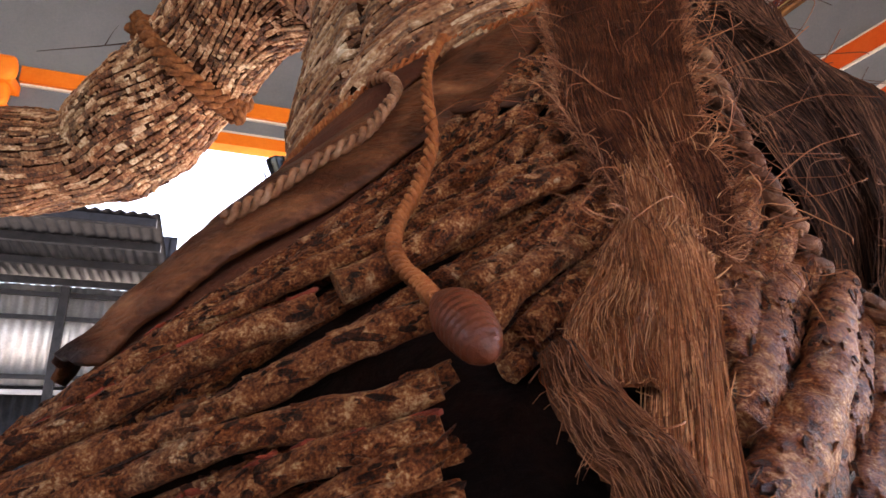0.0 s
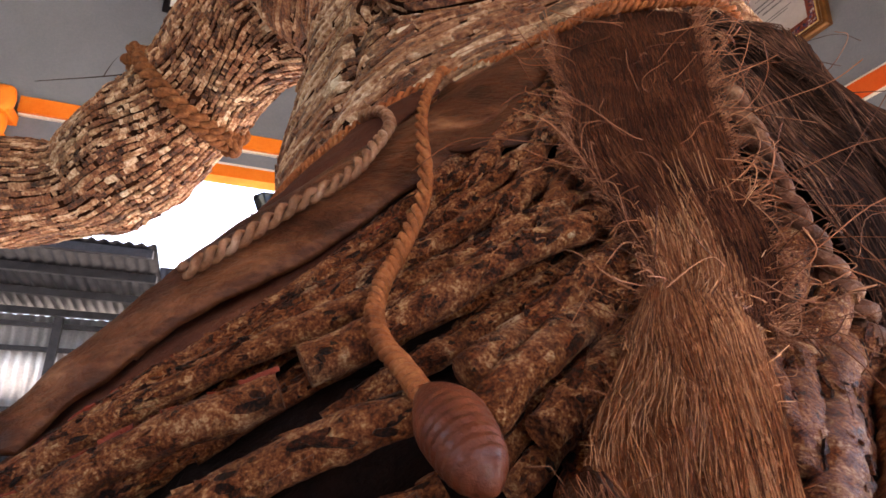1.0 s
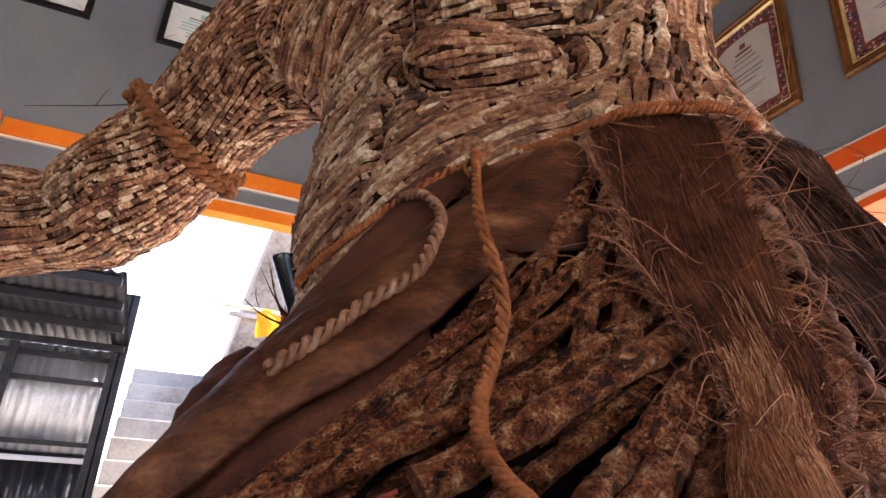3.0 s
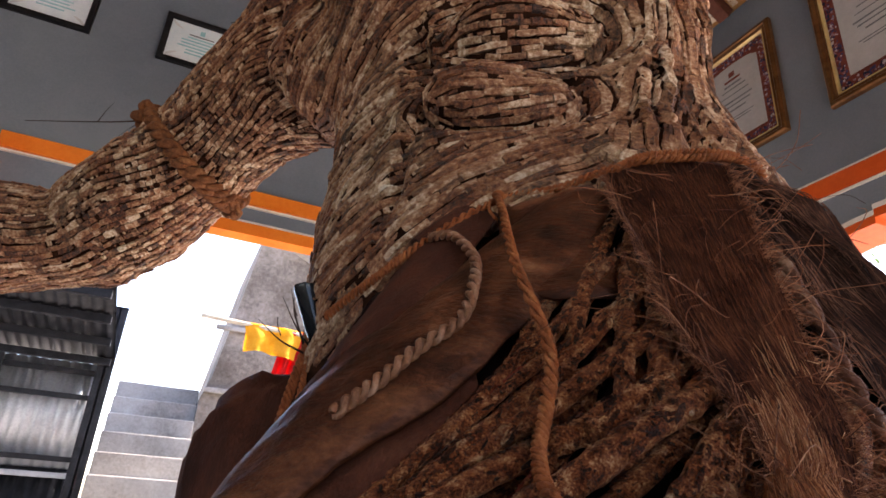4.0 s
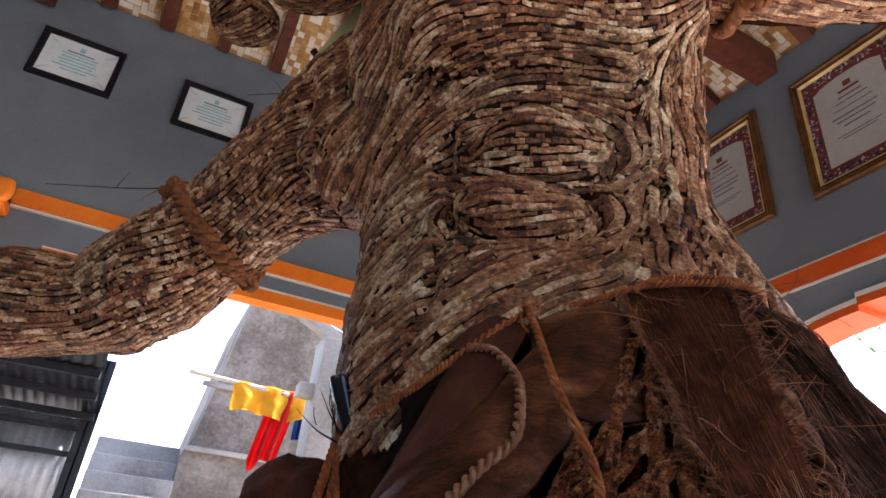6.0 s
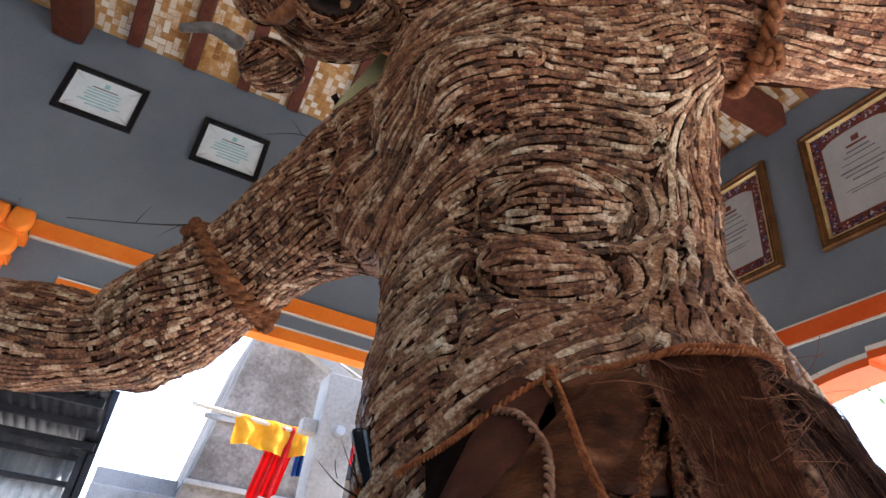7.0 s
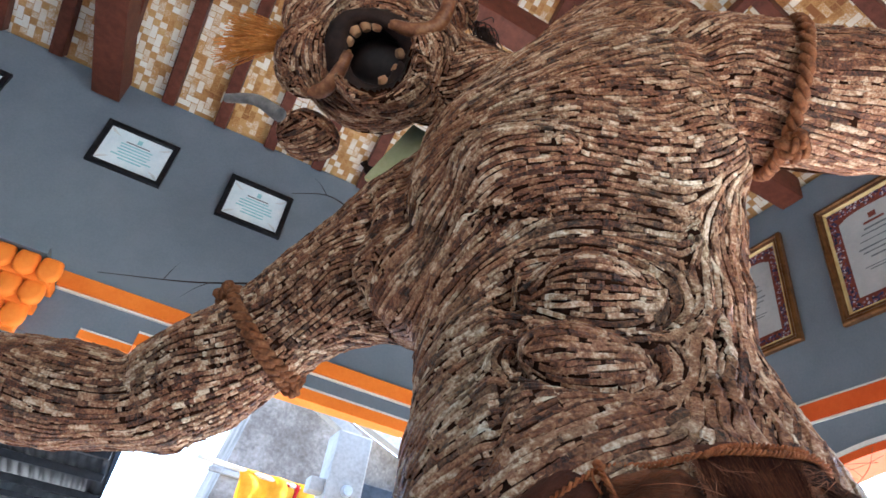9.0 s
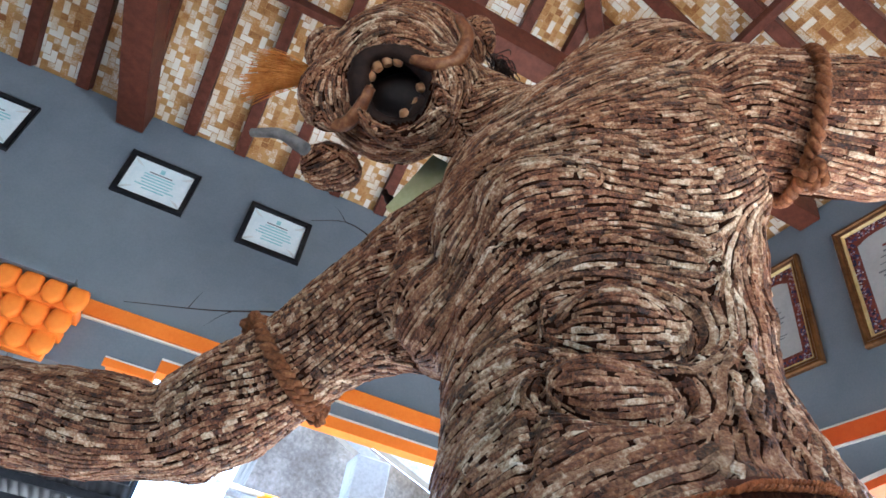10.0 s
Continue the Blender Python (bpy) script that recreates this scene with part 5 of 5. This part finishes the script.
# carved orange capital on the pier: three tiers of scalloped lobes
cap = thing("carved_capital", (-1.15, NY, 2.40), "orange painted carved capital with scalloped lobes", "capital", kind="structure")
for tier, (z0, x1, out) in enumerate(((2.68, -0.775, 0.16), (2.575, -0.800, 0.12), (2.475, -0.825, 0.08))):
    bm = bmesh.new()
    box(bm, (-1.62, NY - out + 0.02, z0), (x1 - 0.02, NY - 0.002, z0 + 0.050), 0.008)
    for v in bm.verts:
        v.co -= Vector(cap.location)
    part("ledge", bm, M_ORANGE, cap)
    pitch = 0.098
    for k in range(8):
        xc = x1 - pitch * (k + 0.5)
        bm = bmesh.new()
        bmesh.ops.create_icosphere(bm, subdivisions=3, radius=1.0)
        for v in bm.verts:
            c = Vector([math.copysign(abs(q) ** 0.62, q) for q in v.co])
            scallop = 1 + 0.05 * math.cos(9 * math.atan2(c.x, c.z))
            v.co = Vector((c.x * pitch * 0.50 * scallop, c.y * 0.034, c.z * 0.056 * scallop))
            if v.co.z < -0.015:
                v.co.x *= 0.72 + 0.28 * max(0, 1 + (v.co.z + 0.015) / 0.04)
        ob = part("lobe", bm, M_ORANGE, cap, smooth=True)
        ob.location = Vector((xc, NY - out + 0.015, z0 + 0.062)) - Vector(cap.location)
slab_object("capital_cap", [((-1.66, NY - 0.19, 2.795), (-0.86, NY, 2.83))], M_WALL, "dark grey ledge over the carved capital", "trim")

# thin bare twigs that stand off the statue's arm, in front of the wall
for pts in ([(-0.30, 1.6, 2.62), (-0.50, 2.0, 2.98), (-0.62, 2.2, 3.22), (-0.82, 2.3, 3.40), (-1.02, 2.35, 3.42)], [(-0.60, 1.65, 2.45), (-0.85, 1.9, 2.60), (-1.15, 2.0, 2.62), (-1.5, 2.0, 2.60)], [(-0.48, 1.95, 2.94), (-0.42, 2.1, 3.10), (-0.44, 2.15, 3.25)]):
    bm = bmesh.new()
    line = spline([W(*p) for p in pts], 22)
    sweep(bm, line, lambda u: 0.0042 * (1.1 - u) + 0.0008, 5)
    for i in (7, 12, 16):
        d = Vector((rng.uniform(-1, 1), 0.2, rng.uniform(-1, 1))).normalized() * 0.12
        sweep(bm, spline([line[i], line[i] + d * 0.5 + Vector((0, 0, 0.01)), line[i] + d], 6), lambda u: 0.0018 * (1.1 - u), 4)
    tagged(mesh_object("bare_twig", bm, M_LIP), "thin bare dark twig standing out from the statue", "twig", "bare twigs")

# pale green board and dark splintered wood behind the shoulder
M_GREEN = material("pale_green_foam", [(0.3, (0.46, 0.45, 0.22)), (0.7, (0.60, 0.58, 0.33))], 8, 0.8, 0.3)
bm = bmesh.new()
box(bm, (-0.09, -0.012, -0.13), (0.09, 0.012, 0.13), 0.004, Matrix.Translation(W(-0.33, 1.42, 2.86)) @ Euler((0.2, 0.5, -0.41)).to_matrix().to_4x4())
tagged(mesh_object("foam_board", bm, M_GREEN), "pale yellow-green board behind the statue's shoulder", "board")
bm = bmesh.new()
a, b = W(-0.36, 1.50, 2.70), W(-0.54, 1.66, 3.06)
sweep(bm, spline([a, (a + b) / 2 + Vector((0.01, 0, 0.01)), b], 14), lambda u: 0.035 * (1.05 - 0.7 * u), 8, 0.5, 0.7, 5)
tagged(mesh_object("splintered_wood", bm, M_LIP), "dark splintered piece of wood behind the shoulder", "wood")

# ---- outside, beyond the north opening ----
def corrugated(bm, x0, x1, z0, z1, y, pitch=0.076, amp=0.009, m=None):
    n = int((x1 - x0) / pitch * 8)
    cols_ = []
    for i in range(n + 1):
        x = x0 + (x1 - x0) * i / n
        dy = amp * math.sin(2 * math.pi * x / pitch)
        cols_.append([(m or Matrix()) @ Vector((x, y + dy + t, z)) for z in (z0, z1) for t in (0, 0.003)])
    vs = [[bm.verts.new(c) for c in col] for col in cols_]
    for a, b in zip(vs, vs[1:]):
        for p, q in ((0, 2), (3, 1), (2, 3), (1, 0)):
            bm.faces.new((a[p], b[p], b[q], a[q])).smooth = p in (0, 3)


fence = thing("metal_fence", (-2.2, 6.0, -0.13), "grey corrugated metal fence on a black steel frame", "fence")
bm = bmesh.new()
corrugated(bm, -4.6, -0.40, 1.55, 2.385, 6.05)
worn("upper_sheet", bm, M_ZINC, fence, "grey corrugated zinc sheet", smooth=False)
bm = bmesh.new()
corrugated(bm, -4.6, -0.40, -0.13, 1.56, 6.05)
worn("lower_sheet", bm, M_BLACK_METAL, fence, "dark corrugated sheet", smooth=False)
for z in (2.30, 2.10, 1.62, 1.50):
    bm = bmesh.new()
    box(bm, (-4.6, 5.97, z - 0.02), (-0.43, 6.02, z + 0.02), 0.004)
    worn("rail", bm, M_ZINC if z == 1.50 else M_BLACK_METAL, fence, "grey worn rail" if z == 1.50 else "", smooth=False)
for x in (-4.6, -2.9, -2.05, -1.15, -0.42, -0.37):
    bm = bmesh.new()
    box(bm, (x - 0.035, 5.93, -0.13), (x + 0.035, 5.97, 2.88 if x > -0.5 else 2.40), 0.004)
    worn("post", bm, M_BLACK_METAL, fence, smooth=False)

shed = thing("lean_to_roof", (-2.3, 5.3, 2.4), "black corrugated lean-to roof on steel purlins", "roof")
ROOF_A, ROOF_B = Vector((0, 4.55, 2.66)), Vector((0, 6.10, 2.40))
way = (ROOF_B - ROOF_A).normalized()
mroof = Matrix((Vector((1, 0, 0)), Vector((0, -way.z, way.y)), way)).transposed().to_4x4()
mroof.translation = ROOF_A
bm = bmesh.new()
corrugated(bm, -5.2, -0.34, 0, (ROOF_B - ROOF_A).length, 0, m=mroof)
worn("roof_sheet", bm, M_BLACK_METAL, shed, smooth=False)
for k, u in enumerate((0.03, 0.3, 0.58, 0.86)):
    p = ROOF_A.lerp(ROOF_B, u)
    bm = bmesh.new()
    box(bm, (-5.2, p.y - 0.03, p.z - 0.075), (-0.36, p.y + 0.03, p.z - 0.018), 0.004)
    worn("purlin", bm, M_BLACK_METAL, shed, smooth=False)

stairs = thing("concrete_stairs", (0.1, 6.6, -0.13), "raw grey concrete steps leading up beside the fence", "stairs")
for k in range(13):
    z1 = 2.45 - 0.185 * k
    y0 = 7.15 - 0.27 * k
    if z1 < 0.2 or y0 < 4.2:
        continue
    bm = bmesh.new()
    box(bm, (-0.34 + 0.006 * k, y0, z1 - 0.26), (0.43 - 0.006 * k, y0 + 0.34, z1), 0.012)
    worn("step", bm, M_CONCRETE, stairs, smooth=False)
bm = bmesh.new()
box(bm, (-0.32, 7.4, -0.13), (0.42, 8.2, 2.44), 0.02)
worn("landing", bm, M_CONCRETE, stairs, smooth=False)

house = thing("unfinished_house", (1.8, 7.4, -0.13), "unfinished house of dark stained render and raw concrete", "house")
bm = bmesh.new()
PROFILE = [(0.42, -0.13), (0.42, 2.30), (0.50, 2.55), (0.78, 4.30), (3.9, 3.15), (3.9, -0.13)]
front = [bm.verts.new((x, 6.75, z)) for x, z in PROFILE]
back_ = [bm.verts.new((x, 9.2, z)) for x, z in PROFILE]
bm.faces.new(front)
bm.faces.new(back_[::-1])
for k in range(len(PROFILE)):
    bm.faces.new((front[k], back_[k], back_[(k + 1) % len(PROFILE)], front[(k + 1) % len(PROFILE)]))
bmesh.ops.recalc_face_normals(bm, faces=bm.faces[:])
worn("wall", bm, M_PLASTER, house, smooth=False)
bm = bmesh.new()
bar(bm, (0.74, 6.62, 4.36), (3.9, 6.62, 3.20), 0.16, 0.12)
worn("roof_edge", bm, M_CONCRETE, house, "pale concrete roof edge", smooth=False)
for z in (2.38, 3.02):
    bm = bmesh.new()
    box(bm, (0.44, 6.70, z), (3.9, 6.748, z + 0.05), 0.01)
    worn("ledge", bm, M_CONCRETE, house, smooth=False)
bm = bmesh.new()
box(bm, (0.72, 6.66, 0.2), (1.15, 6.745, 1.86), 0.01)
worn("door", bm, M_BLACK_METAL, house, "dark doorway", smooth=False)
# no opening: a black panel paints the dark interior
bm = bmesh.new()
box(bm, (1.75, 6.66, 2.72), (2.9, 6.745, 3.30), 0.01)
worn("window", bm, M_BLACK_METAL, house, "near-black panel standing in for the window's dark inside", smooth=False)

post = thing("concrete_post", (1.19, 4.6, -0.13), "pale raw concrete column with a bolt", "column")
bm = bmesh.new()
box(bm, (1.06, 4.47, -0.13), (1.33, 4.74, 3.02), 0.012)
worn("shaft", bm, M_CONCRETE, post, smooth=False)
bm = bmesh.new()
box(bm, (0.95, 4.52, 2.56), (1.06, 4.66, 2.66), 0.01)
worn("bracket", bm, M_CONCRETE, post, smooth=False)
bm = bmesh.new()
bmesh.ops.create_cone(bm, cap_ends=True, segments=16, radius1=0.045, radius2=0.035, depth=0.05, matrix=Matrix.Translation((1.21, 4.45, 2.60)) @ Matrix.Rotation(radians(90), 4, "X"))
worn("bolt", bm, M_ZINC, post, smooth=False)
bm = bmesh.new()
bar(bm, (0.52, 4.62, 3.36), (1.25, 4.62, 3.03), 0.10, 0.08)
worn("brace", bm, M_CONCRETE, post, "pale sloping concrete brace", smooth=False)

# washing on a pole
M_YELLOW = material("yellow_cloth", [(0.3, (0.72, 0.33, 0.015)), (0.7, (0.85, 0.46, 0.04))], 9, 0.85, 0.3)
M_RED_CLOTH = material("red_cloth", [(0.3, (0.55, 0.012, 0.012)), (0.7, (0.72, 0.03, 0.028))], 9, 0.85, 0.3)
M_BLUE_CLOTH = material("blue_cloth", [(0.3, (0.02, 0.07, 0.22)), (0.7, (0.04, 0.12, 0.32))], 9, 0.85, 0.3)
M_POLE = material("bamboo_pole", [(0.3, (0.38, 0.33, 0.26)), (0.7, (0.52, 0.47, 0.38))], 9, 0.6, 0.2)
bm = bmesh.new()
sweep(bm, spline([Vector((0.25, 5.9, 2.92)), Vector((0.9, 5.92, 2.90)), Vector((2.2, 5.95, 2.86))], 20), 0.022, 8)
tagged(mesh_object("drying_pole", bm, M_POLE, smooth=True), "pale bamboo pole carrying washing", "pole")


def cloth(name, x0, x1, drop, mat, label, seed, y=5.905, skew=0.0, top=2.925):
    """A cloth that hangs over the pole in folds, with thickness."""
    bm = bmesh.new()
    nu, nv = 34, 18
    g = []
    for j in range(nv + 1):
        v = j / nv
        row = []
        for i in range(nu + 1):
            u = i / nu
            fold = 0.035 * math.sin(u * 17 + seed) * (0.35 + v) + 0.02 * noise.noise(Vector((u * 5, v * 3, seed)))
            edge_ = drop * (1 + 0.25 * noise.noise(Vector((u * 2.5, seed, 0))))
            row.append(bm.verts.new((x0 + (x1 - x0) * (u + 0.02 * math.sin(v * 5)) + skew * v, y + fold - 0.03 * v, top - edge_ * v)))
        g.append(row)
    for a_, b_ in zip(g, g[1:]):
        for i in range(nu):
            bm.faces.new((a_[i], a_[i + 1], b_[i + 1], b_[i]))
    bmesh.ops.solidify(bm, geom=bm.faces[:], thickness=0.006)
    return tagged(mesh_object(name, bm, mat, smooth=True), label, "cloth", "washing on the pole")


cloth("yellow_cloth", 0.62, 1.34, 0.27, M_YELLOW, "bright yellow cloth bunched over the pole", 2, skew=0.06)
cloth("red_cloth", 1.00, 1.26, 0.66, M_RED_CLOTH, "red cloth hanging below the yellow one", 5, y=5.915, skew=-0.10, top=2.915)
cloth("red_cloth", 1.40, 2.2, 0.20, M_RED_CLOTH, "red cloth bunched along the pole behind the column", 9, y=5.925, top=2.895)
cloth("blue_cloth", 1.26, 1.36, 0.42, M_BLUE_CLOTH, "dark blue cloth beside the red one", 7, y=5.935)

# ---- outside, beyond the east opening ----
M_LEAF = material("green_leaf", [(0.3, (0.045, 0.10, 0.020)), (0.7, (0.10, 0.20, 0.045))], 6, 0.45, 0.1, island=0.5)
M_TRUNK = material("grey_trunk", [(0.3, (0.10, 0.085, 0.07)), (0.7, (0.22, 0.19, 0.16))], 10, 0.9, 0.6)
tree_thing = thing("garden_tree", (6.9, 2.4, -0.13), "slender garden tree with bright green leaves", "tree")
bm = bmesh.new()
limbs = [spline([Vector((6.9, 2.4, -0.13)), Vector((6.85, 2.5, 2.0)), Vector((6.7, 2.7, 3.6)), Vector((6.6, 2.9, 5.0))], 16)]
rnd = random.Random(31)
for k in range(12):
    s = limbs[0][rnd.randrange(8, 15)]
    e = s + Vector((rnd.uniform(-1.6, 0.6), rnd.uniform(-1.2, 1.5), rnd.uniform(-0.2, 0.9)))
    limbs.append(spline([s, (s + e) / 2 + Vector((0, 0, 0.15)), e], 8))
for k, l in enumerate(limbs):
    sweep(bm, l, lambda u: (0.09 if k == 0 else 0.028) * (1.1 - 0.8 * u), 8)
worn("trunk", bm, M_TRUNK, tree_thing)
verts, faces = [], []
for l in limbs[1:]:
    for k in range(110):
        p = l[rnd.randrange(3, 8)] + Vector((rnd.gauss(0, 0.16), rnd.gauss(0, 0.16), rnd.gauss(0, 0.14)))
        d = Vector((rnd.uniform(-1, 1), rnd.uniform(-1, 1), rnd.uniform(-1.2, 0.2))).normalized()
        s = d.orthogonal().normalized()
        L = rnd.uniform(0.06, 0.13)
        b = len(verts)
        verts += [p, p + d * L * 0.45 + s * L * 0.24, p + d * L, p + d * L * 0.45 - s * L * 0.24]
        faces.append((b, b + 1, b + 2, b + 3))
me = bpy.data.meshes.new("crown")
me.from_pydata(verts, [], faces)
me.materials.append(M_LEAF)
crown = new("crown", me)
crown.parent = tree_thing
crown.matrix_parent_inverse = Matrix.Translation(-Vector(tree_thing.location))
tagged(crown, "loose crown of small green leaves", kind="stuff")

# plinth under the statue
bm = bmesh.new()
box(bm, (-0.9, -0.75, 0.0), (0.9, 0.75, 0.085), 0.012, Matrix.Translation(W(0.18, 1.15, 0)) @ Euler((0, 0, -0.411)).to_matrix().to_4x4())
tagged(mesh_object("plinth", bm, M_RAFTER), "low brown wooden platform under the statue", "platform")
